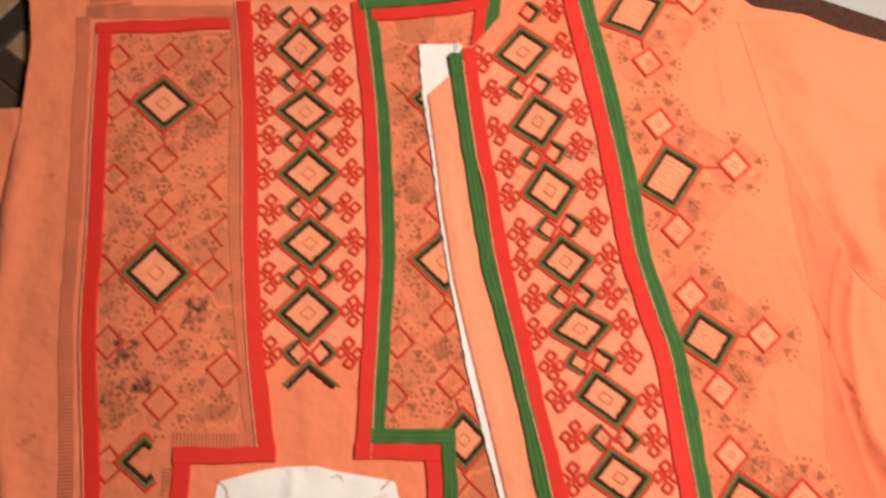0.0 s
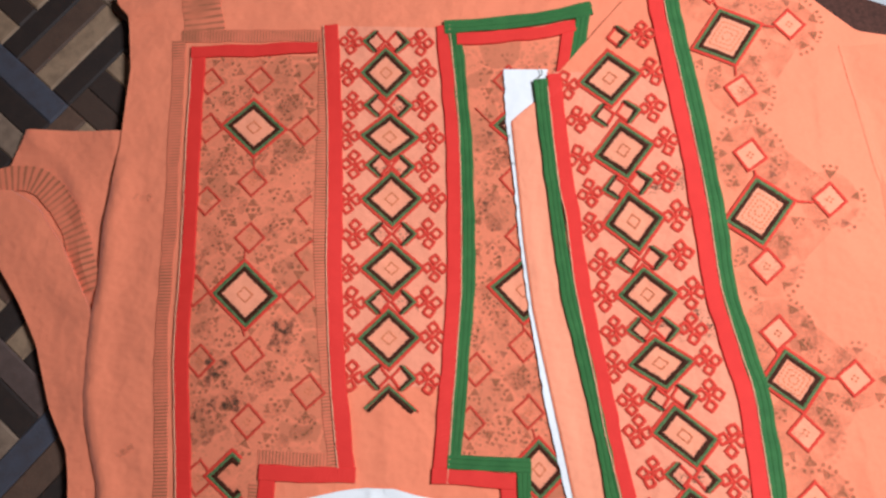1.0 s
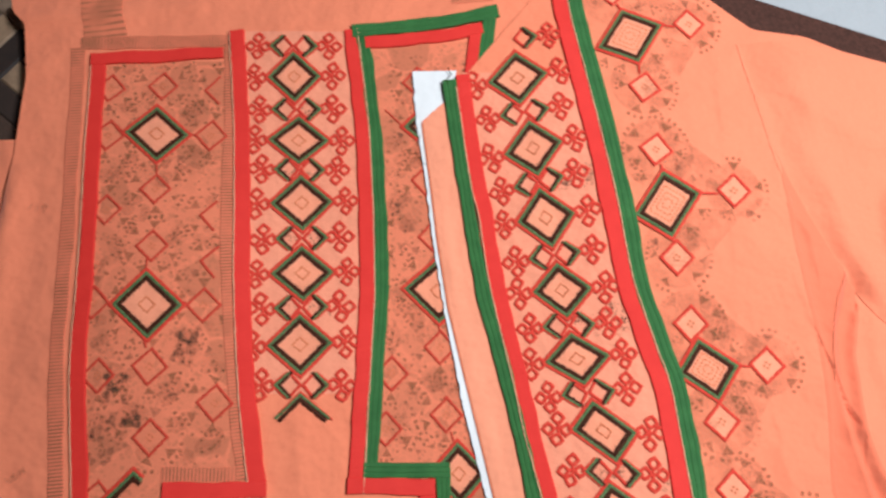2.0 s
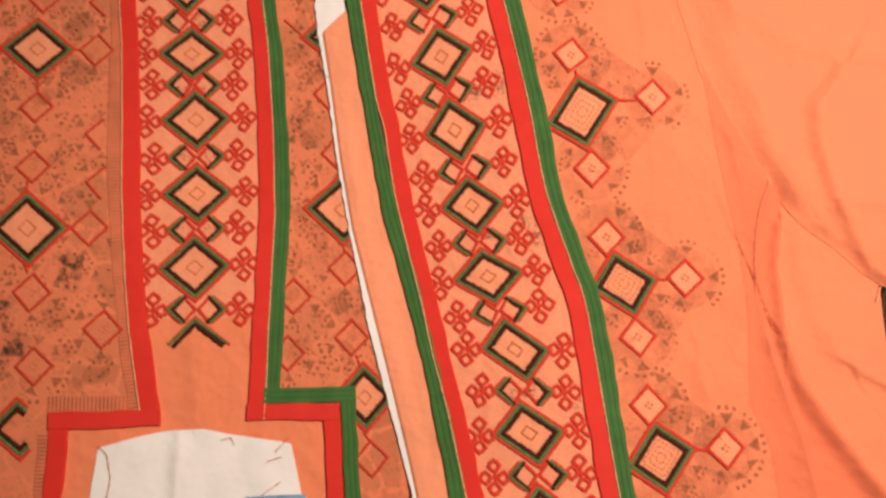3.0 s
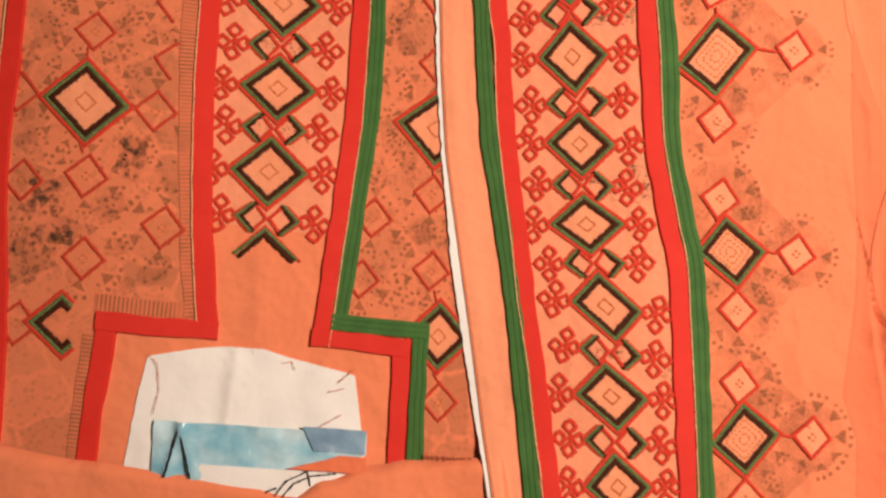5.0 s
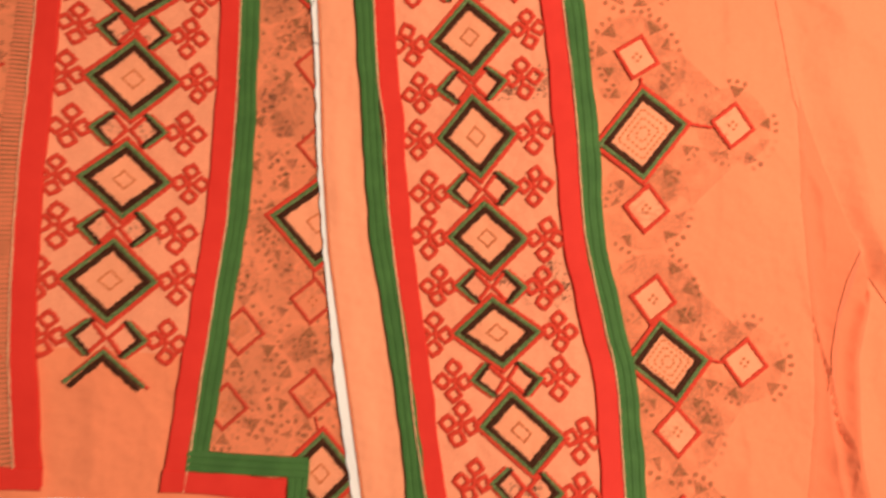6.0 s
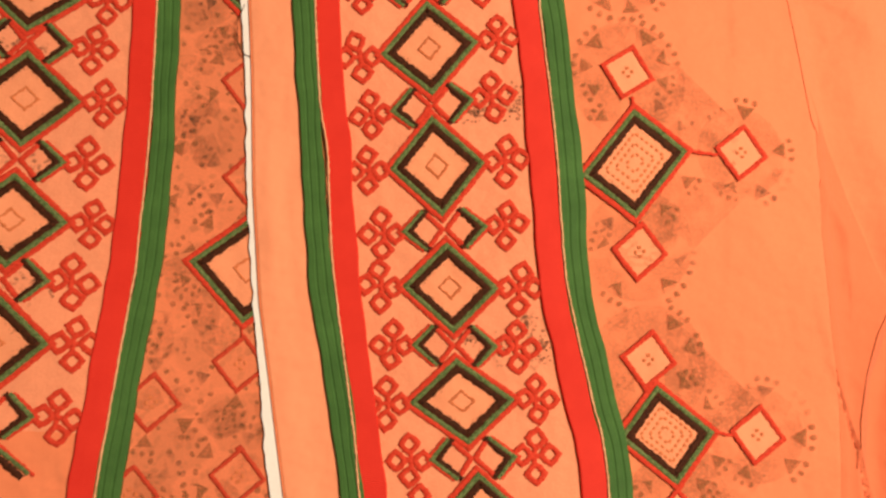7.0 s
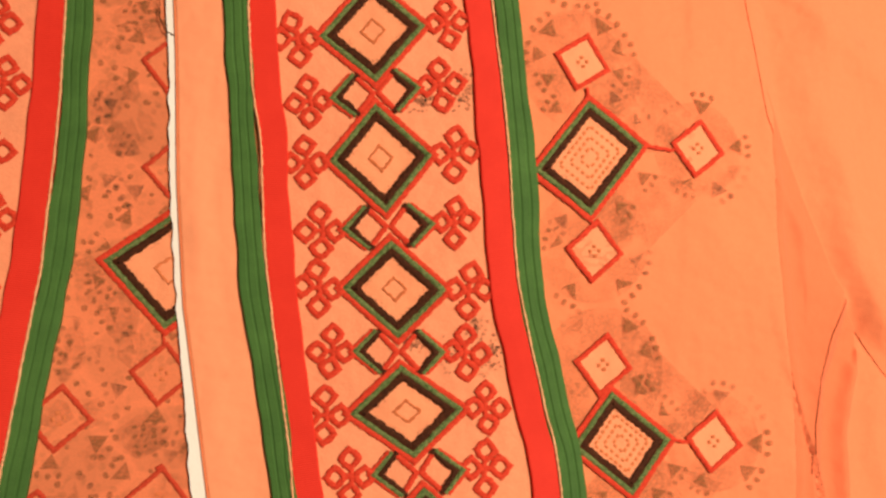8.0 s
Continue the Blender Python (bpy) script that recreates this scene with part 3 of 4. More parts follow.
SLEEVE_OUT = [(-0.500, 0.2685), (-0.510, 0.242), (-0.525, 0.200), (-0.520, 0.150), (-0.480, 0.092), (-0.458, 0.054), (-0.437, -0.003), (-0.416, -0.039), (-0.409, -0.070), (-0.39, -0.25)]
sheet("side_sleeve", SLEEVE_OUT, [(-0.36, 0.2685), (-0.36, -0.25)], 0.2685, -0.25, lambda x, y: h_sleeve(x, y) - 0.0022, M_CLOTH, kurta)
strip("printed_cuff", [(-0.530, 0.212), (-0.504, 0.218), (-0.483, 0.216), (-0.460, 0.199), (-0.438, 0.171), (-0.425, 0.139), (-0.412, 0.107)], 0.026, h_sleeve, 0.0002, M_HATCH_WIDE, kurta, thick=0.0003)
sheet("sleeve_hem", [(-0.540, 0.205), (-0.520, 0.150), (-0.480, 0.092), (-0.458, 0.054), (-0.437, -0.003), (-0.416, -0.039), (-0.409, -0.070), (-0.39, -0.25)],
      [(-0.505, 0.205), (-0.475, 0.188), (-0.446, 0.152), (-0.410, 0.091), (-0.398, 0.060), (-0.398, 0.012), (-0.390, -0.02), (-0.36, -0.25)], 0.205, -0.25, lambda x, y: h_sleeve(x, y) + 0.0042, M_CLOTH, kurta, thick=0.004)

# block-printed panels and the band between them
C_LEFT = [(-0.2005, 0.3853), (-0.1900, 0.2958), (-0.1834, 0.2103), (-0.1783, 0.1327), (-0.1675, 0.0356), (-0.1547, -0.0544)]
C_RIGHT = [(-0.0874, 0.3865), (-0.0730, 0.2690), (-0.0665, 0.1397), (-0.0667, 0.0993), (-0.0707, -0.0010), (-0.0728, -0.0534)]
EDGE_L = [(-0.3316, 0.3572), (-0.3252, 0.2625), (-0.3151, 0.1303), (-0.3108, 0.0497), (-0.2984, -0.0734), (-0.2956, -0.1701)]


sheet("printed_panel", EDGE_L, C_LEFT, 0.352, -0.046, lifted(h_base, 0.0006), M_PRINT, kurta, thick=0.0004)
sheet("printed_panel", EDGE_L, [(-0.2270, -0.0469), (-0.2314, -0.1701)], -0.0465, -0.17, lifted(h_base, 0.0006), M_PRINT, kurta, thick=0.0004)
sheet("printed_panel", C_RIGHT, [(0.0440, 0.3750), (0.0500, 0.3001), (0.0484, -0.0322)], 0.374, -0.0335, lifted(h_base, 0.0006), M_PRINT, kurta, thick=0.0004)
sheet("printed_panel", [(0.0039, -0.0360), (0.0117, -0.1704)], [(0.0740, -0.0315), (0.0899, -0.1701)], -0.034, -0.128, lifted(h_base, 0.0006), M_PRINT, kurta, thick=0.0004)
sheet("embroidered_band", C_LEFT, C_RIGHT, 0.385, 0.031, lifted(h_base, 0.0006), M_BAND, kurta, thick=0.0004)

# rung-printed borders
strip("printed_border", [(-0.2055, 0.3724), (-0.2006, 0.2915), (-0.1933, 0.1546), (-0.1792, 0.0444), (-0.1671, -0.0405)], 0.012, h_base, 0.0012, M_HATCH, kurta, thick=0.0003)
strip("printed_border", [(-0.3526, 0.3642), (-0.3452, 0.2625), (-0.3356, 0.1308), (-0.3315, 0.0501), (-0.3202, -0.0733), (-0.3167, -0.1700)], 0.013, h_base, 0.0006, M_HATCH, kurta, thick=0.0003)
strip("printed_border", [(-0.3506, 0.3692), (-0.2075, 0.3753)], 0.013, h_base, 0.0008, M_HATCH, kurta, thick=0.0003)
strip("printed_border", [(-0.3400, 0.6000), (-0.3382, 0.4497), (-0.3286, 0.3752)], 0.040, h_base, 0.0006, M_HATCH_WIDE, kurta, thick=0.0003)
strip("printed_border", [(0.0260, 0.6000), (0.0320, 0.4700), (0.0355, 0.4180)], 0.042, h_base, 0.0006, M_HATCH_WIDE, kurta, thick=0.0003)
strip("printed_border", [(-0.2350, -0.0359), (-0.1691, -0.0365)], 0.012, h_base, 0.0010, M_HATCH, kurta, thick=0.0003)
strip("printed_border", [(-0.2352, -0.0588), (-0.2394, -0.1701)], 0.011, h_base, 0.0010, M_HATCH, kurta, thick=0.0003)

# printed blocks on the panels: fans of triangles and drops round every square and along the diamonds
random.seed(5)
PANEL_SQUARES = [(-0.2626, 0.2174), (-0.2592, 0.1623), (-0.2171, 0.2730), (-0.2095, 0.1084), (-0.2498, 0.0541), (-0.2455, -0.0051), (-0.2933, 0.0465), (-0.1937, 0.0232), (-0.2675, 0.3246), (-0.3166, 0.3212), (-0.3053, 0.1971), (-0.3046, 0.1100),
                 (-0.3123, 0.2714), (-0.2865, -0.0556), (-0.2123, 0.3208), (-0.2059, 0.1922), (-0.2014, 0.1482), (0.0016, 0.0727), (0.0069, 0.0123), (-0.0425, 0.0490), (-0.0471, 0.0005), (-0.0051, 0.1765), (-0.0118, 0.2319), (0.0227, -0.0883), (-0.0200, 0.3304)]
PANEL_DIAMONDS = [((-0.2678, 0.2737), (0.0299, -0.001), (-0.003, 0.0287)), ((-0.2576, 0.1081), (0.0306, -0.0001), (-0.0037, 0.0305)), ((-0.004, 0.285), (0.030, 0.0), (-0.002, 0.027)),
                  ((-0.0004, 0.1246), (0.0318, -0.0023), (-0.0009, 0.0297)), ((0.0175, -0.0380), (0.0255, 0.0005), (-0.001, 0.0265))]


def on_panel(x, y):
    if any(abs(x - c[0]) / p[0] + abs(y - c[1]) / q[1] < 1.12 for c, p, q in PANEL_DIAMONDS):
        return False
    if x < -0.12:
        return at_height(EDGE_L, y) + 0.008 < x < at_height(C_LEFT, y) - 0.018 and y > -0.028
    return x > at_height(C_RIGHT, y) + 0.020 and y > -0.024


spots = []
for x, y in PANEL_SQUARES:
    for k in range(6):
        a = math.pi / 3 * k + 0.52 + random.uniform(-0.15, 0.15)
        spots.append((x + 0.0205 * math.cos(a), y + 0.0205 * math.sin(a), a + math.pi, random.uniform(0.0058, 0.0074)))
for c, p, q in PANEL_DIAMONDS:
    for k in range(12):
        a = math.pi / 6 * k + 0.25
        spots.append((c[0] + 0.0335 * math.cos(a), c[1] + 0.0335 * math.sin(a), a + math.pi, random.uniform(0.0050, 0.0064)))
for k in range(120):
    spots.append((random.uniform(-0.31, -0.19) if k % 2 else random.uniform(-0.05, 0.03), random.uniform(-0.02, 0.35), random.uniform(0, 6.28), random.uniform(0.0042, 0.0066)))
taken = []
for x, y, a, size in spots:
    if not on_panel(x, y) or any(math.hypot(x - u, y - v) < 0.0118 for u, v in taken) or any(abs(x - u) + abs(y - v) < 0.0160 for u, v in PANEL_SQUARES):
        continue
    taken.append((x, y))
    heavy = random.random() < (0.34 if y < 0.09 else 0.12) + (0.18 if x > -0.12 else 0.0)
    flat_shapes("printed_mark", triangle_and_dots(x, y, size, a), h_base, 0.0013, M_SMUDGE if heavy else M_MARK, kurta)
loose = [[], []]
for k in range(1100):
    x, y = (random.uniform(-0.315, -0.185) if k % 2 else random.uniform(-0.05, 0.03)), random.uniform(-0.03, 0.35)
    if on_panel(x, y) and all(math.hypot(x - u, y - v) > 0.0064 for u, v in taken) and all(abs(x - u) + abs(y - v) > 0.0150 for u, v in PANEL_SQUARES):
        taken.append((x, y))
        r = random.uniform(0.0010, 0.0019)
        loose[x > -0.12].append(blob(x, y, r, r * random.uniform(0.7, 1.0), random.uniform(0, 3.1), 8))
facets = [[], []]
for k in range(150):
    x, y = (random.uniform(-0.315, -0.185) if k % 2 else random.uniform(-0.05, 0.03)), random.uniform(-0.03, 0.35)
    if on_panel(x, y):
        facets[x > -0.12].append(blob(x, y, random.uniform(0.005, 0.011), random.uniform(0.004, 0.008), random.uniform(0, 3.1), random.choice((5, 6, 7))))
for shapes, lift in zip(facets, (0.0009, 0.0009)):
    flat_shapes("faded_print", shapes, h_base, lift, M_FADED, kurta, kind="stuff")
for x, y, rx, ry in ((-0.2195, 0.070, 0.0085, 0.0180), (-0.262, 0.014, 0.0140, 0.0095), (-0.284, -0.006, 0.0120, 0.0170), (-0.021, 0.100, 0.0080, 0.0130), (-0.004, 0.040, 0.0110, 0.0080)):
    washed_patch("printed_oval", blob(x, y, rx, ry, 0.15, 18), h_base, 0.0010, M_FADED, kurta, 4)
for drops in loose:
    flat_shapes("dotted_print", drops, h_base, 0.0013, M_MARK, kurta, kind="stuff")
for x, y, rx, ry in ((-0.222, 0.068, 0.011, 0.021), (-0.268, 0.012, 0.017, 0.012), (-0.290, -0.010, 0.016, 0.022), (-0.278, 0.036, 0.012, 0.014), (-0.360, -0.035, 0.012, 0.006), (-0.370, 0.20, 0.010, 0.005)):
    flat_shapes("dye_smudge", [blob(x + random.uniform(-rx, rx) * 0.8, y + random.uniform(-ry, ry) * 0.8, random.uniform(0.0015, 0.0035), random.uniform(0.002, 0.004), random.uniform(0, 3)) for i in range(20 if x > -0.34 else 6)], h_base, 0.0014, M_SMUDGE if x > -0.34 else M_FADED, kurta, kind="stuff")

# leaf blocks: a faded oval with dark drops in rows
random.seed(31)
for x, y, turn in ((-0.033, 0.110, 1.3), (-0.003, 0.043, 0.2), (-0.036, 0.002, 1.9), (-0.043, 0.080, 1.4), (-0.040, 0.208, 1.2), (-0.030, 0.255, 0.6), (-0.221, 0.081, 1.2), (-0.233, 0.034, 0.4), (-0.277, 0.045, 2.2), (-0.196, -0.008, 0.7), (-0.295, 0.002, 1.1),
                   (-0.238, 0.172, 0.9), (-0.290, 0.160, 2.0), (-0.236, 0.300, 0.5), (-0.291, 0.240, 1.0)):
    c, s = math.cos(turn), math.sin(turn)
    flat_shapes("printed_leaf", [blob(x, y, 0.0135, 0.0090, turn, 14)], h_base, 0.0011, M_FADED, kurta)
    drops = []
    for u in (-0.0095, -0.0048, 0.0, 0.0048, 0.0095):
        for v in (-0.0052, 0.0, 0.0052):
            if abs(u) + abs(v) < 0.0135 and random.random() < 0.8:
                drops.append(blob(x + c * u - s * v + random.gauss(0, 0.0005), y + s * u + c * v + random.gauss(0, 0.0005), random.uniform(0.0011, 0.0019), random.uniform(0.0009, 0.0014), turn + random.uniform(-0.6, 0.6), 8))
    flat_shapes("dotted_print", drops, h_base, 0.0013, M_MARK if random.random() < 0.6 else M_SMUDGE, kurta, kind="stuff")

random.seed(23)
for x, y, rx, ry in ((-0.128, 0.303, 0.014, 0.006), (-0.140, 0.238, 0.016, 0.006), (-0.118, 0.106, 0.018, 0.007), (-0.128, 0.172, 0.016, 0.005)):
    flat_shapes("dye_smudge", [blob(x + random.gauss(0, 0.6) * rx, y + random.gauss(0, 0.6) * ry, random.uniform(0.0006, 0.0018), random.uniform(0.0006, 0.0016), random.uniform(0, 3), 6) for i in range(48)], h_base, 0.0013, M_SMUDGE, kurta, kind="stuff")

# the column of diamonds over the neck
COLUMN = [((-0.1415, 0.3359), (0.0259, 0.0009), (-0.0018, 0.0266)), ((-0.1346, 0.2705), (0.0292, 0.0003), (-0.0011, 0.0245)), ((-0.1295, 0.2084), (0.0291, 0.0019), (-0.002, 0.0274)),
          ((-0.1257, 0.1402), (0.0286, 0.0015), (-0.0021, 0.0261)), ((-0.1246, 0.0745), (0.0286, 0.0018), (-0.0017, 0.0274))]
chain(kurta, h_base, COLUMN)
for sign in (1, -1):
    chevron(kurta, h_base, (-0.143, 0.3685), (0.0228 * sign, 0), (0, 0.0112))
    chevron(kurta, h_base, (-0.1215, 0.0385), (0.0228 * sign, 0), (0, 0.0112))
    flower(kurta, h_base, (-0.143 + 0.025 * sign, 0.3685), (sign, 0))
    flower(kurta, h_base, (-0.1215 + 0.025 * sign, 0.0385), (sign, 0))
tail = thread_lines("diamond_motif", [[(-0.1426, 0.0098), (-0.1224, 0.0305), (-0.0966, 0.0097)]], 0.0026, h_base, 0.0018, M_TGREEN, kurta)
thread_lines("dark_border", [[(-0.1396, 0.0076), (-0.1222, 0.0262), (-0.0995, 0.0075)]], 0.0036, h_base, 0.0017, M_TDARK, tail, jag=0.0006)
thread_lines("red_outline", [[(-0.1394, 0.0144), (-0.1224, 0.0326), (-0.0941, 0.0086)]], 0.0018, h_base, 0.0015, M_TRED, tail)

# diamonds and squares of the two printed panels
for c, p, q in PANEL_DIAMONDS:
    diamond(kurta, h_base, c, p, q)
diamond(kurta, h_base, (-0.2555, -0.054), (0.0235, 0.0), (-0.002, 0.022), half="left")
for x, y in PANEL_SQUARES:
    small_square(kurta, h_base, (x, y), random.uniform(0.0132, 0.0148), random.uniform(-0.06, 0.06), worn=True, cut=-0.2155 < x < -0.15 and y > 0.14)
for ends in [[(-0.265, 0.246), (-0.263, 0.232)], [(-0.262, 0.150), (-0.262, 0.142)], [(-0.238, 0.275), (-0.231, 0.272)], [(-0.228, 0.111), (-0.224, 0.110)], [(-0.258, 0.079), (-0.254, 0.070)],
                                  [(-0.2973, 0.2735), (-0.3124, 0.2874)], [(-0.2903, 0.1087), (-0.3068, 0.1251)], [(-0.0009, 0.0964), (0.0009, 0.0872)], [(0.0044, 0.0269), (0.0074, 0.0290)], [(0.0105, -0.0022), (0.0143, -0.0146)], [(-0.0339, 0.2849), (-0.0519, 0.3022)], [(0.0159, -0.0668), (0.0220, -0.0746)]]:
    thread_lines("connecting_line", [ends], 0.0016, h_base, 0.0013, M_TWORN, kurta)

# ribbons of the kurta
RED, GREEN = "bright red woven ribbon", "dark green grooved ribbon"
strip("red_ribbon", EDGE_L, 0.0135, h_base, 0.0022, M_RED, kurta, RED)
strip("red_ribbon", [(-0.3386, 0.3517), (-0.2805, 0.3565), (-0.2115, 0.3609)], 0.0120, h_base, 0.0030, M_RED, kurta, RED)
strip("red_ribbon", C_LEFT, 0.0140, h_base, 0.0024, M_RED, kurta, RED)
strip("red_ribbon", [(-0.1475, -0.0489), (-0.1862, -0.0491), (-0.2325, -0.0484)], 0.0140, h_base, 0.0031, M_RED, kurta, RED)
strip("red_ribbon", [(-0.2245, -0.0429), (-0.2272, -0.0985), (-0.2295, -0.1751)], 0.0140, h_base, 0.0024, M_RED, kurta, RED)
strip("red_ribbon", C_RIGHT, 0.0135, h_base, 0.0024, M_RED, kurta, RED)
strip("red_ribbon", [(-0.0797, -0.0472), (-0.0316, -0.0487), (-0.0037, -0.0496)], 0.0135, h_base, 0.0031, M_RED, kurta, RED)
strip("red_ribbon", [(-0.0106, -0.0430), (-0.0080, -0.1020), (-0.0048, -0.1753)], 0.0135, h_base, 0.0024, M_RED, kurta, RED)
strip("red_ribbon", [(-0.0723, 0.3716), (-0.0000, 0.3791), (0.0440, 0.3875)], 0.0125, h_base, 0.0031, M_RED, kurta, RED)
strip("red_ribbon", [(0.0385, 0.3920), (0.0310, 0.3351)], 0.0125, h_base, 0.0024, M_RED, kurta, RED)
strip("green_ribbon", [(-0.0793, 0.3894), (-0.0697, 0.3459), (-0.0581, 0.2407), (-0.0525, 0.1398), (-0.0563, 0.0398), (-0.0608, -0.0408)], 0.0128, h_base, 0.0026, M_GREEN, kurta, GREEN, GROOVED)
strip("green_ribbon", [(-0.0661, -0.0346), (-0.0316, -0.0351), (0.0089, -0.0350)], 0.0128, h_base, 0.0034, M_GREEN, kurta, GREEN, GROOVED)
strip("green_ribbon", [(0.0030, -0.0294), (0.0055, -0.0826), (0.0107, -0.1753)], 0.0128, h_base, 0.0026, M_GREEN, kurta, GREEN, GROOVED)
strip("green_ribbon", [(-0.0854, 0.3840), (-0.0010, 0.3931), (0.0600, 0.4065)], 0.0135, h_base, 0.0034, M_GREEN, kurta, GREEN, GROOVED)
strip("green_ribbon", [(0.0535, 0.4110), (0.0440, 0.3450)], 0.0135, h_base, 0.0026, M_GREEN, kurta, GREEN, GROOVED)

# inside the neck: white lining, blue film, and the folded shoulders over it
sheet("neck_lining", [(-0.1287, -0.0584), (-0.1576, -0.0619), (-0.1951, -0.0711), (-0.1992, -0.1049), (-0.2055, -0.1796)], [(-0.1170, -0.0585), (-0.0947, -0.0643), (-0.0442, -0.0732), (-0.0391, -0.0954), (-0.0287, -0.1404), (-0.0262, -0.1798)],
      -0.0595, -0.175, lambda x, y: h_base(x, y) + 0.0016 + 0.0012 * ripple(x, y, 45, 21.0) + crease(x, y, [(-0.1316, -0.0504), (-0.1358, -0.1700)], 0.002, 0.006, 0.02), M_WHITE, kurta, "white cotton lining with a frayed edge", 0.0016, 0.001, 0.0012)
for run in [[(-0.1942, -0.0686), (-0.1867, -0.0765), (-0.1834, -0.0954), (-0.1860, -0.1123)], [(-0.0558, -0.0797), (-0.0481, -0.0720), (-0.0442, -0.0682)], [(-0.0625, -0.0874), (-0.0509, -0.0838)], [(-0.0995, -0.0687), (-0.0917, -0.0669), (-0.0888, -0.0729)], [(-0.0682, -0.1148), (-0.0507, -0.1034)]]:
    thread_lines("thread_and_crease_line", [run], 0.00045, h_base, 0.0044, M_TTAN, kurta, thick=0.0003)

thread_lines("thread_and_crease_line", [[(-0.017, 0.276), (-0.0205, 0.266), (-0.0195, 0.255), (-0.0160, 0.248), (-0.0110, 0.246)]], 0.0005, h_base, 0.0042, M_TDARK, kurta, thick=0.0003)

film_thing = thing("blue_film", "crumpled glossy light blue film lying in the neck opening", "plastic film")
sheet("film", [(-0.1843, -0.1212), (-0.1815, -0.1701)], [(-0.0305, -0.1135), (-0.0292, -0.1320), (-0.0751, -0.1424), (-0.1118, -0.1521), (-0.1497, -0.1651)], -0.1165, -0.17,
      lambda x, y: h_base(x, y) + 0.0052 + 0.0022 * ripple(x, y, 60, 31.0) + crease(x, y, [(-0.165, -0.118), (-0.172, -0.155)], 0.003, 0.003, 0.006) + crease(x, y, [(-0.165, -0.118), (-0.154, -0.155)], 0.003, 0.003, 0.006), M_BLUE, film_thing, step=0.0025, thick=0.0006)
# black line that paints the shade along the film's two creases
thread_lines("crease_shade", [[(-0.172, -0.156), (-0.166, -0.120), (-0.154, -0.156)]], 0.0014, h_base, 0.0098, M_BLACK, film_thing, thick=0.0004)

# the film's shaded end, its shade painted by a duller blue
sheet("shaded_end", [(-0.0781, -0.1137), (-0.0662, -0.1346)], [(-0.0310, -0.1125), (-0.0301, -0.1349)], -0.1135, -0.131, lambda x, y: h_base(x, y) + 0.0070 + 0.0018 * ripple(x, y, 60, 31.0), M_BLUE_SHADED, film_thing, "end of the film with its shade painted slate blue", 0.003, 0.0006)

sheet("tucked_hem", [(-0.0484, -0.1333), (-0.0860, -0.1443)], [(-0.0292, -0.1335), (-0.0270, -0.1477)], -0.1325, -0.1445, lambda x, y: h_base(x, y) + 0.0090, M_DEEP_PEACH, kurta, "", 0.003, 0.0006)

scrap = thing("drawn_scrap", "white scrap of cloth with dark drawn lines under the fold", "cloth scrap")
sheet("scrap", [(-0.1495, -0.1501), (-0.1498, -0.1850)], [(-0.0405, -0.1348), (-0.0401, -0.1852)], -0.146, -0.185, lambda x, y: h_base(x, y) + 0.0064, M_WHITE, scrap, step=0.004, thick=0.0006)
thread_lines("drawn_lines", [[(-0.094, -0.166), (-0.086, -0.154), (-0.070, -0.145), (-0.052, -0.143)], [(-0.088, -0.166), (-0.080, -0.155), (-0.068, -0.149), (-0.050, -0.146)], [(-0.072, -0.144), (-0.068, -0.156)], [(-0.100, -0.163), (-0.092, -0.159)]],
             0.0012, h_base, 0.0072, M_BLACK, scrap, thick=0.0004)


def top_edge(points, x):
    for (xa, ya), (xb, yb) in zip(points, points[1:]):
        if xa <= x <= xb:
            u = (x - xa) / (xb - xa)
            u = u * u * (3 - 2 * u)
            return ya + (yb - ya) * u
    return points[0][1] if x < points[0][0] else points[-1][1]


def fold(name, edge, bottom, lift, parent, label=""):
    """A layer whose upper edge is a rounded fold along a line (control points from west to east)."""
    x0, x1 = edge[0][0], edge[-1][0]
    cols, rows = int((x1 - x0) / 0.004), 40
    verts, faces, uvs = [], [], []
    for i in range(cols + 1):
        x = x0 + (x1 - x0) * i / cols
        e = top_edge(edge, x)
        for j in range(rows + 1):
            y = e + (bottom - e) * (j / rows) ** 1.6
            d = e - y
            z = lift * math.sqrt(min(1.0, 0.04 + d / 0.006)) + 0.002 * ripple(x, y, 14, lift * 999) * min(1.0, d / 0.02)
            verts.append((x, y, h_base(x, y) + 0.002 + z))
            uvs.append((x, y))
    n = rows + 1
    faces = [(i * n + j, i * n + j + 1, (i + 1) * n + j + 1, (i + 1) * n + j) for i in range(cols) for j in range(rows)]
    return mesh_object(name, verts, faces, M_CLOTH, parent, label, uvs)


fold("shoulder_fold", [(-0.4200, -0.1360), (-0.2992, -0.1421), (-0.2298, -0.1492), (-0.1703, -0.1536), (-0.1098, -0.1586), (-0.0830, -0.1627), (-0.0003, -0.1753)], -0.42, 0.0070, kurta)
fold("shoulder_fold", [(-0.1599, -0.2050), (-0.1049, -0.1841), (-0.0830, -0.1662), (-0.0572, -0.1504), (-0.0276, -0.1394), (0.0061, -0.1326), (0.0593, -0.1268), (0.1299, -0.1262)], -0.42, 0.0095, kurta)
strip("printed_border", [(-0.1499, -0.1960), (-0.0900, -0.1941), (0.0699, -0.1921)], 0.022, h_base, 0.0128, M_HATCH_FAINT, kurta, thick=0.0004)

# the frayed end of the panel at the fold
random.seed(41)
fray = []
for k in range(34):
    x = 0.014 + 0.0011 * k
    fray.append([(x, -0.1275 + 0.0004 * math.sin(k)), (x + random.uniform(-0.001, 0.002), -0.1300 - random.uniform(0.0, 0.0015))])
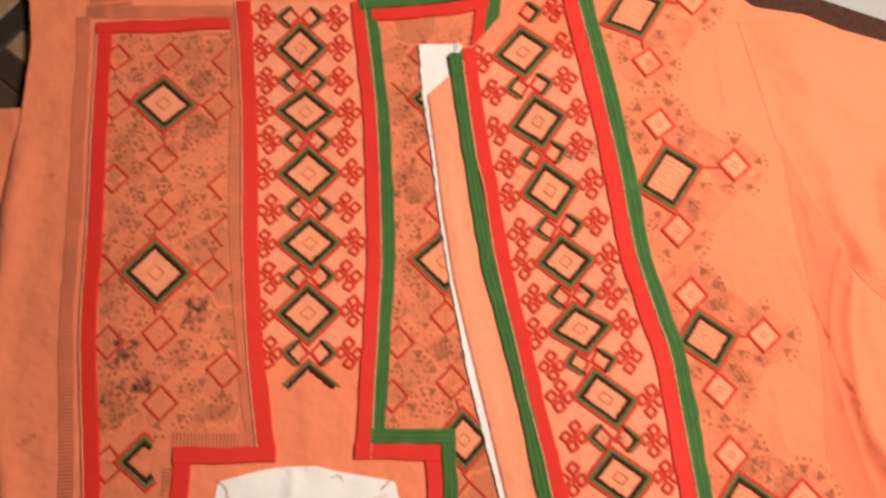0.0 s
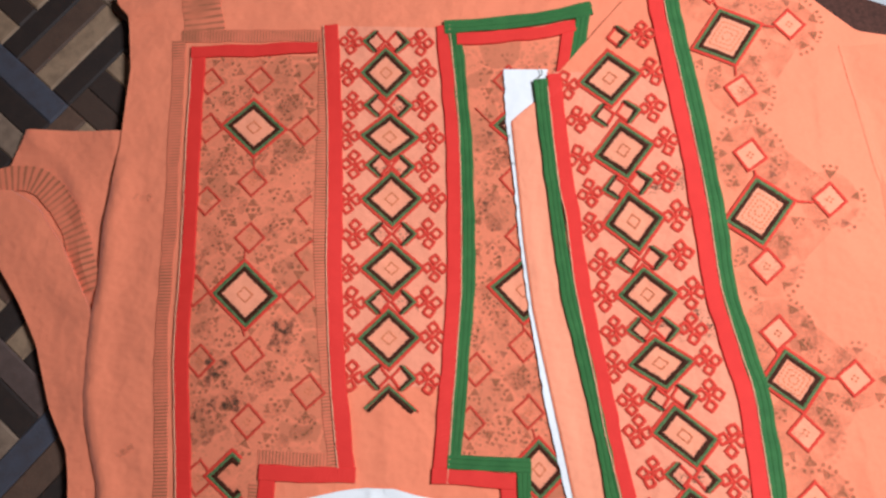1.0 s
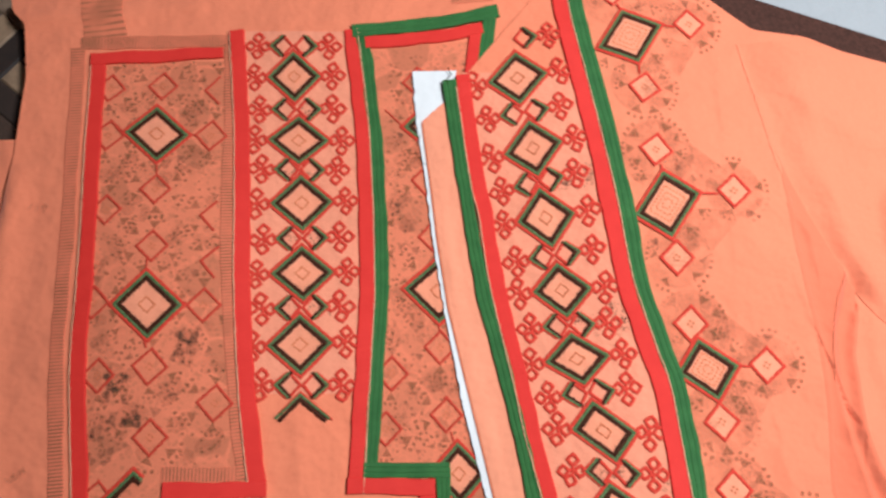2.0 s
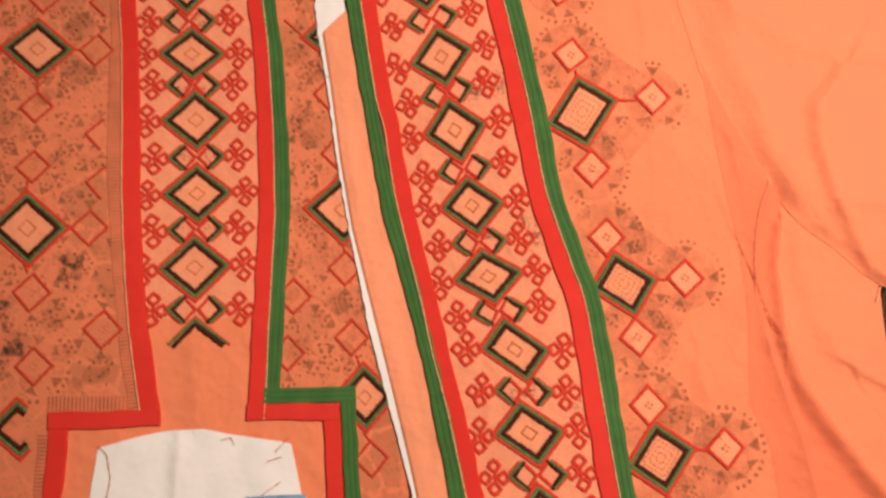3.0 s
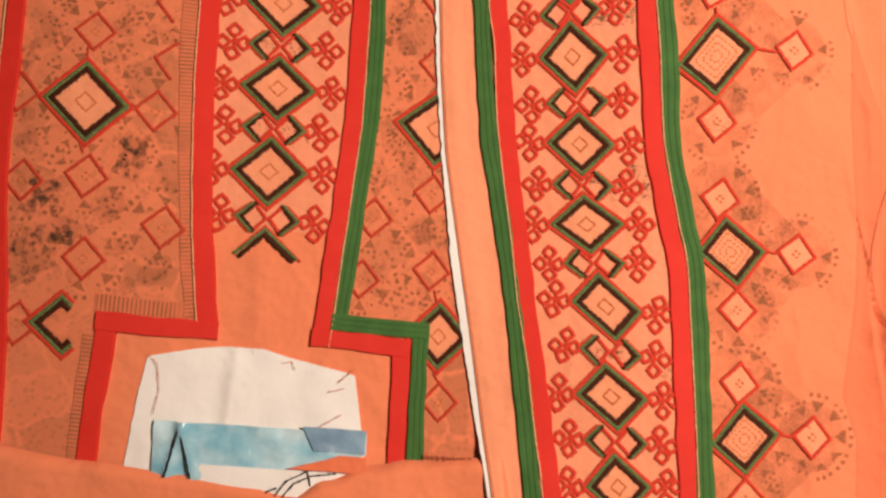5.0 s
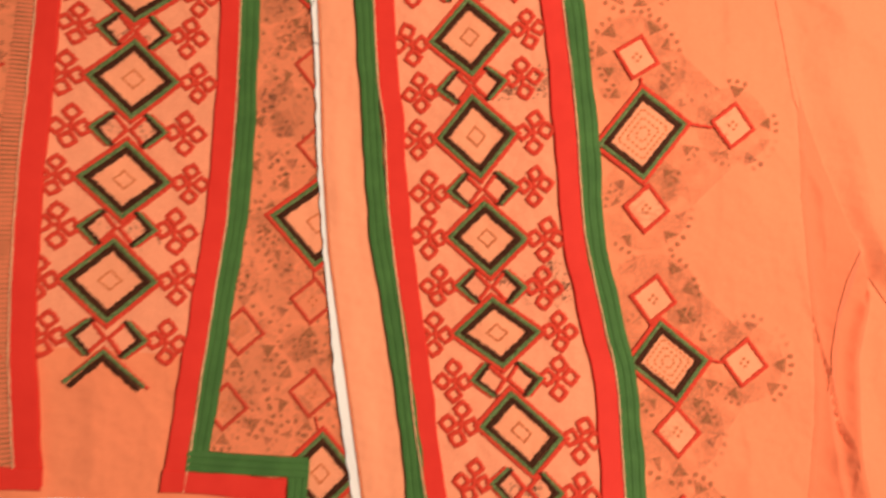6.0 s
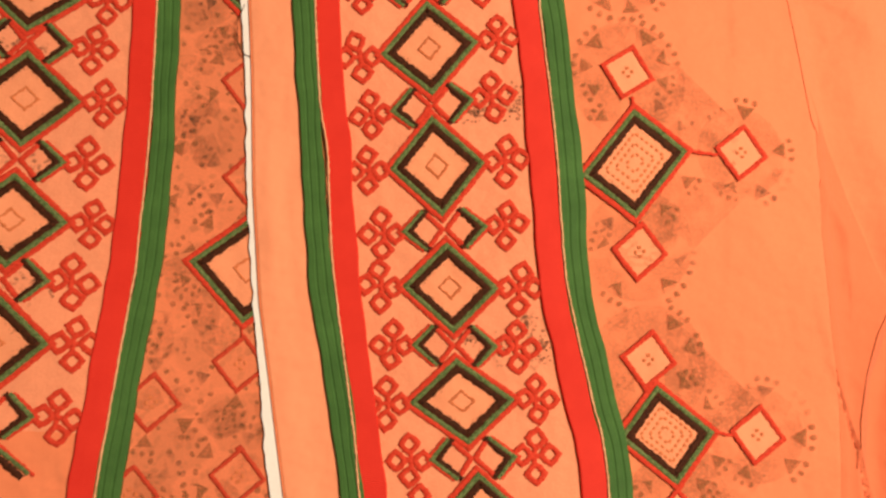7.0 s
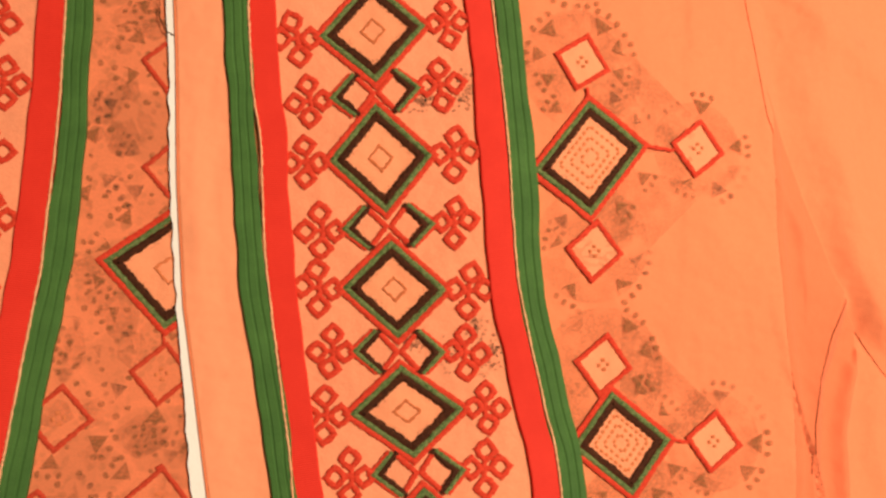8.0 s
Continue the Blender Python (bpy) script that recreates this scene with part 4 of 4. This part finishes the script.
thread_lines("frayed_hem", fray, 0.0007, h_base, 0.0060, M_RUSTY, kurta, thick=0.0004, jag=0.0002)

# ---- the panel laid over the kurta ----
panel = thing("side_panel", "peach kurta panel with ribbons and diamond embroidery laid over the kurta", "kurta panel")
FLAP_EAST = [(0.2212, 0.4706), (0.2431, 0.4526), (0.2802, 0.4206), (0.3176, 0.3898), (0.3720, 0.3840), (0.4550, 0.3450), (0.5400, 0.3200), (0.5200, 0.1200), (0.4900, 0.0600), (0.4660, 0.0440), (0.4650, -0.0100), (0.4710, -0.0540), (0.4810, -0.0780), (0.5400, -0.2000), (0.6000, -0.4200)]
sheet("cloth", FLAP_EDGE, FLAP_EAST, 0.471, -0.42, h_flap, M_CLOTH, panel, step=0.0024)
sheet("sleeve", SLEEVE_EDGE, [(0.335, 0.372), (0.40, 0.362), (0.47, 0.345), (0.60, 0.30), (0.60, 0.09), (0.510, 0.062), (0.495, 0.051), (0.484, 0.038)], 0.372, 0.038, h_sleeve_top, M_CLOTH, panel, step=0.0024, thick=0.0005)
# an added sheet, coloured deeper to paint the shaded layer beside the sleeve
FOLD_SHADE_EDGE = [(0.3165, 0.262), (0.322, 0.243), (0.328, 0.170), (0.335, 0.123), (0.342, 0.074), (0.343, 0.043), (0.343, 0.016), (0.337, -0.054), (0.350, -0.087), (0.354, -0.144), (0.356, -0.41)]


def h_fold_shade(x, y):
    return h_flap(x, y) + 0.0001 + 0.0012 * smoothstep(0.0, 0.004, x - at_height(FOLD_SHADE_EDGE, y))


sheet("fold_shade", FOLD_SHADE_EDGE,
      [(0.318, 0.262), (0.326, 0.240), (0.345, 0.196), (0.363, 0.168), (0.385, 0.129), (0.383, 0.098), (0.375, 0.063), (0.375, 0.043), (0.372, -0.001), (0.383, -0.035), (0.401, -0.065), (0.428, -0.105), (0.453, -0.138), (0.50, -0.21), (0.50, -0.41)], 0.262, -0.41, h_fold_shade, M_DEEP_PEACH, panel, "deeper peach sheet that paints the shade among the folds", 0.0022, 0.0003)

# thin rusty line along the fold: shade of its broken crease, painted on
thread_lines("thread_and_crease_line", [[(0.374, 0.139), (0.364, 0.117), (0.357, 0.093), (0.353, 0.066), (0.352, 0.040)]], 0.00026, h_flap, 0.0016, M_RUSTY, panel, thick=0.0004, jag=0.0)

G_ONE = [(0.0106, 0.3293), (0.0230, 0.2353), (0.0410, 0.1257), (0.0604, 0.0469), (0.0840, -0.0670), (0.1007, -0.1993), (0.1080, -0.4200)]
R_ONE = [(0.0230, 0.3351), (0.0361, 0.2354), (0.0450, 0.1941), (0.0542, 0.1309), (0.0730, 0.0459), (0.0812, 0.0027), (0.0972, -0.0699), (0.1159, -0.1961), (0.1240, -0.4200)]
R_TWO = [(0.1178, 0.4546), (0.1229, 0.4100), (0.1275, 0.3786), (0.1470, 0.2700), (0.1584, 0.2043), (0.1698, 0.1325), (0.1897, 0.0673), (0.2004, 0.0273), (0.2094, -0.0799), (0.2207, -0.1942), (0.2290, -0.4200)]
G_TWO = [(0.1327, 0.4616), (0.1387, 0.4099), (0.1433, 0.3785), (0.1624, 0.2697), (0.1733, 0.2037), (0.1843, 0.1321), (0.2046, 0.0652), (0.2153, 0.0272), (0.2239, -0.0800), (0.2330, -0.1944), (0.2400, -0.4200)]
sheet("facing", [(x + 0.0015, y) for x, y in FLAP_EDGE[4:]], G_ONE, 0.312, -0.41, lifted(h_flap, 0.0006), M_FACING, panel, thick=0.0004)
sheet("embroidered_band", R_ONE, R_TWO, 0.338, -0.41, lifted(h_flap, 0.0006), M_BAND, panel, thick=0.0004)
sheet("white_lining", [(-0.0250, 0.337), (-0.0215, 0.288), *[(at_height(FLAP_EDGE, y) - w, y) for y, w in ((0.235, 0.0036), (0.170, 0.0036), (0.107, 0.0036), (0.060, 0.0052), (0.020, 0.0074), (-0.030, 0.0068), (-0.070, 0.0058), (-0.120, 0.0036), (-0.170, 0.0028), (-0.420, 0.0025))]],
      [(0.018, 0.342), (0.014, 0.315), (-0.008, 0.288), (0.001, 0.232), (0.008, 0.170), (0.018, 0.107), (0.028, 0.052), (0.042, -0.018), (0.055, -0.085), (0.070, -0.16), (0.082, -0.23), (0.100, -0.42)], 0.341, -0.41, lambda x, y: h_base(x, y) + 0.0034 + 0.012 * (1 - smoothstep(-0.15, -0.10, y)), M_WHITE, panel, "white lining that peeps out along the edge", 0.0035, 0.001, 0.0014)
sheet("white_lining", [(0.0960, 0.6000), (0.0904, 0.4496), (0.0961, 0.4243)], [(0.1700, 0.6000), (0.1294, 0.4697), (0.1039, 0.4243)], 0.60, 0.425, lambda x, y: h_base(x, y) + 0.0028, M_WHITE, panel, "white lining that peeps out along the edge", 0.006, 0.001, 0.0008)

def along_sides(corners, n=6):
    return [tuple(Vector(a).lerp(Vector(b), i / n)) for a, b in zip(corners, corners[1:] + corners[:1]) for i in range(n)]


random.seed(11)
BAND = [((0.0769, 0.3314), (0.0291, 0.0049), (-0.0019, 0.0275)), ((0.0901, 0.2598), (0.0277, 0.0061), (-0.004, 0.0277)), ((0.1003, 0.1919), (0.0268, 0.0037), (-0.0055, 0.0288)), ((0.1135, 0.1238), (0.0272, 0.0015), (-0.0043, 0.0255)),
        ((0.1254, 0.0613), (0.0295, 0.003), (-0.0054, 0.0235)), ((0.1454, -0.0021), (0.0283, -0.0015), (-0.0088, 0.0263)), ((0.1527, -0.0705), (0.028, 0.0007), (-0.0064, 0.0252)), ((0.1614, -0.1362), (0.0258, 0.0016), (-0.005, 0.0249)), ((0.166, -0.205), (0.027, 0.002), (-0.005, 0.0250))]
chain(panel, h_flap, BAND, bold=True)
chevron(panel, h_flap, (0.0740, 0.3735), (0.0228, 0.003), (-0.001, 0.0112))
flower(panel, h_flap, (0.099, 0.377), (1, 0.1))
for x, y, rx, ry in ((0.142, 0.232, 0.009, 0.012), (0.156, 0.218, 0.006, 0.012), (0.166, 0.094, 0.008, 0.012), (0.158, 0.108, 0.008, 0.007), (0.150, -0.036, 0.014, 0.006), (0.1975, -0.05, 0.008, 0.008), (0.118, 0.225, 0.008, 0.006), (0.140, 0.092, 0.010, 0.007), (0.125, 0.098, 0.008, 0.005)):
    flat_shapes("dye_smudge", [blob(x + random.gauss(0, 0.5) * rx, y + random.gauss(0, 0.5) * ry, random.uniform(0.0005, 0.0014), random.uniform(0.0005, 0.0014), random.uniform(0, 3), 6) for i in range(60)], h_flap, 0.0013, M_SMUDGE, panel, kind="stuff")

# diamonds with three squares beside the green ribbon, on faded printed fans
ROWS_R = [((0.19, 0.3774), (0.0331, 0.0139), (-0.0059, 0.0297), (0.1757, 0.4291), (0.2514, 0.3932), (0.1996, 0.3206)), ((0.212, 0.2023), (0.0306, 0.0103), (-0.0025, 0.0315), (0.2052, 0.2556), (0.2761, 0.2154), (0.2186, 0.1522)),
          ((0.2418, 0.0511), (0.0276, 0.0032), (-0.0075, 0.0272), (0.2289, 0.0920), (0.2948, 0.0545), (0.2499, 0.0054)), ((0.2587, -0.0931), (0.0279, 0.0059), (-0.0025, 0.0274), (0.2530, -0.0514), (0.3128, -0.0872), (0.2630, -0.1388)),
          ((0.272, -0.240), (0.027, 0.0055), (-0.0025, 0.028), (0.2622, -0.1927), (0.3250, -0.2320), (0.2770, -0.2870))]
for c, p, q, sa, sb, sc in ROWS_R:
    diamond(panel, h_flap, c, p, q, rings=3)
    C, A, B, D = Vector(c), Vector(sa), Vector(sb), Vector(sc)
    for s in (A, B, D):
        small_square(panel, h_flap, s, 0.0150, random.uniform(-0.2, 0.1))
    e = (B - C).normalized()
    up = Vector((-e.y, e.x))
    for ends in ([C + Vector(p), B - e * 0.0150], [C + Vector(q), A - up * 0.0150], [C - Vector(q), D + up * 0.0150]):
        thread_lines("connecting_line", [ends], 0.0021, h_flap, 0.0014, M_TRED, panel)
    marks = []
    for s, toward in ((A, math.atan2(up.y, up.x)), (B, math.atan2(e.y, e.x)), (D, math.atan2(-up.y, -up.x))):
        for turn in (-1.95, -1.30, -0.65, 0.0, 0.65, 1.30, 1.95):
            a = toward + turn + random.uniform(-0.06, 0.06)
            m = s + Vector((math.cos(a), math.sin(a))) * (0.0245 if abs(turn) < 1.4 else 0.0215)
            marks.append(triangle_and_dots(m.x, m.y, random.uniform(0.0068, 0.0082) if abs(turn) < 1.4 else 0.0060, a + math.pi))
    for k0, k1, off in ((C + Vector(q), C + Vector(p), up + e), (C + Vector(p), C - Vector(q), e - up), (C - Vector(q), C - Vector(p), -up - e), (C - Vector(p), C + Vector(q), up - e)):
        for u in (0.27, 0.70):
            m = k0.lerp(k1, u) + off.normalized() * 0.0105
            marks.append(triangle_and_dots(m.x, m.y, 0.0060, math.atan2(-off.y, -off.x)))
    for mark in marks:
        if random.random() < 0.95 and all(x > at_height(G_TWO, y) + 0.006 for s in mark for x, y in s):
            flat_shapes("printed_mark", mark, h_flap, 0.0011, random.choice((M_MARK, M_MARK, M_MARK, M_MARK, M_MARK, M_SMUDGE, M_FADED)), panel)
    def lobe(m, r, n=22):
        return [(m.x + r * math.cos(2 * math.pi * i / n), m.y + r * math.sin(2 * math.pi * i / n)) for i in range(n)]
    fan = [lobe(A - up * 0.004, 0.035), [tuple(A + up * 0.028 + e * 0.01), tuple(B + up * 0.020), tuple(B - e * 0.012), tuple(C)], lobe(B, 0.027), [tuple(B - up * 0.022 + e * 0.004), tuple(D + e * 0.032 - up * 0.002), tuple(D), tuple(C)], lobe(D + up * 0.004, 0.032)]
    cut = []
    for s in [fan[0], along_sides(fan[1]), fan[2], along_sides(fan[3]), fan[4]]:
        cut.append([(max(x, at_height(G_TWO, y) + 0.003), y) for x, y in s])
    for i, s in enumerate(cut):
        washed_patch("printed_fan", s, h_flap, 0.0005 + 0.0001 * i, M_FADED, panel)

strip("green_ribbon", G_ONE, 0.0128, h_flap, 0.0026, M_GREEN, panel, GREEN, GROOVED)
strip("red_ribbon", R_ONE, 0.0138, h_flap, 0.0022, M_RED, panel, RED)
strip("red_ribbon", R_TWO, 0.0148, h_flap, 0.0022, M_RED, panel, RED)
strip("green_ribbon", G_TWO, 0.0140, h_flap, 0.0026, M_GREEN, panel, GREEN, GROOVED)

thread_lines("thread_and_crease_line", [[(0.0085, 0.343), (0.0125, 0.335), (0.0065, 0.329), (0.0110, 0.324)]], 0.0007, h_flap, 0.0030, M_TDARK, panel, thick=0.0004)
thread_lines("thread_and_crease_line", [[(0.4665, 0.046), (0.4640, 0.040), (0.4600, 0.030)]], 0.0006, h_flap, 0.0030, M_PIPING, panel, thick=0.0004)

# pale piping along the ribbons' edges
def piping(run, offset, height, lift, parent, low=-0.40, high=0.60):
    line = along(run, 0.006)
    edge = []
    for k, m in enumerate(line):
        a, b = line[max(0, k - 1)], line[min(len(line) - 1, k + 1)]
        side = Vector((-(b - a).y, (b - a).x)).normalized()
        if low < m.y < high:
            edge.append(m + side * (offset + 0.0004 * ripple(m.x, m.y, 60, 5.0)))
    return thread_lines("piping", [edge], 0.0010, height, lift, M_PIPING, parent, thick=0.0004, jag=0.00025)


piping(R_ONE, -0.0070, h_flap, 0.0037, panel, high=0.325)
piping(R_TWO, 0.0076, h_flap, 0.0037, panel)
piping(EDGE_L, -0.0070, h_base, 0.0032, kurta)
piping(C_RIGHT, 0.0070, h_base, 0.0036, kurta)
piping(C_LEFT, -0.0072, h_base, 0.0033, kurta)
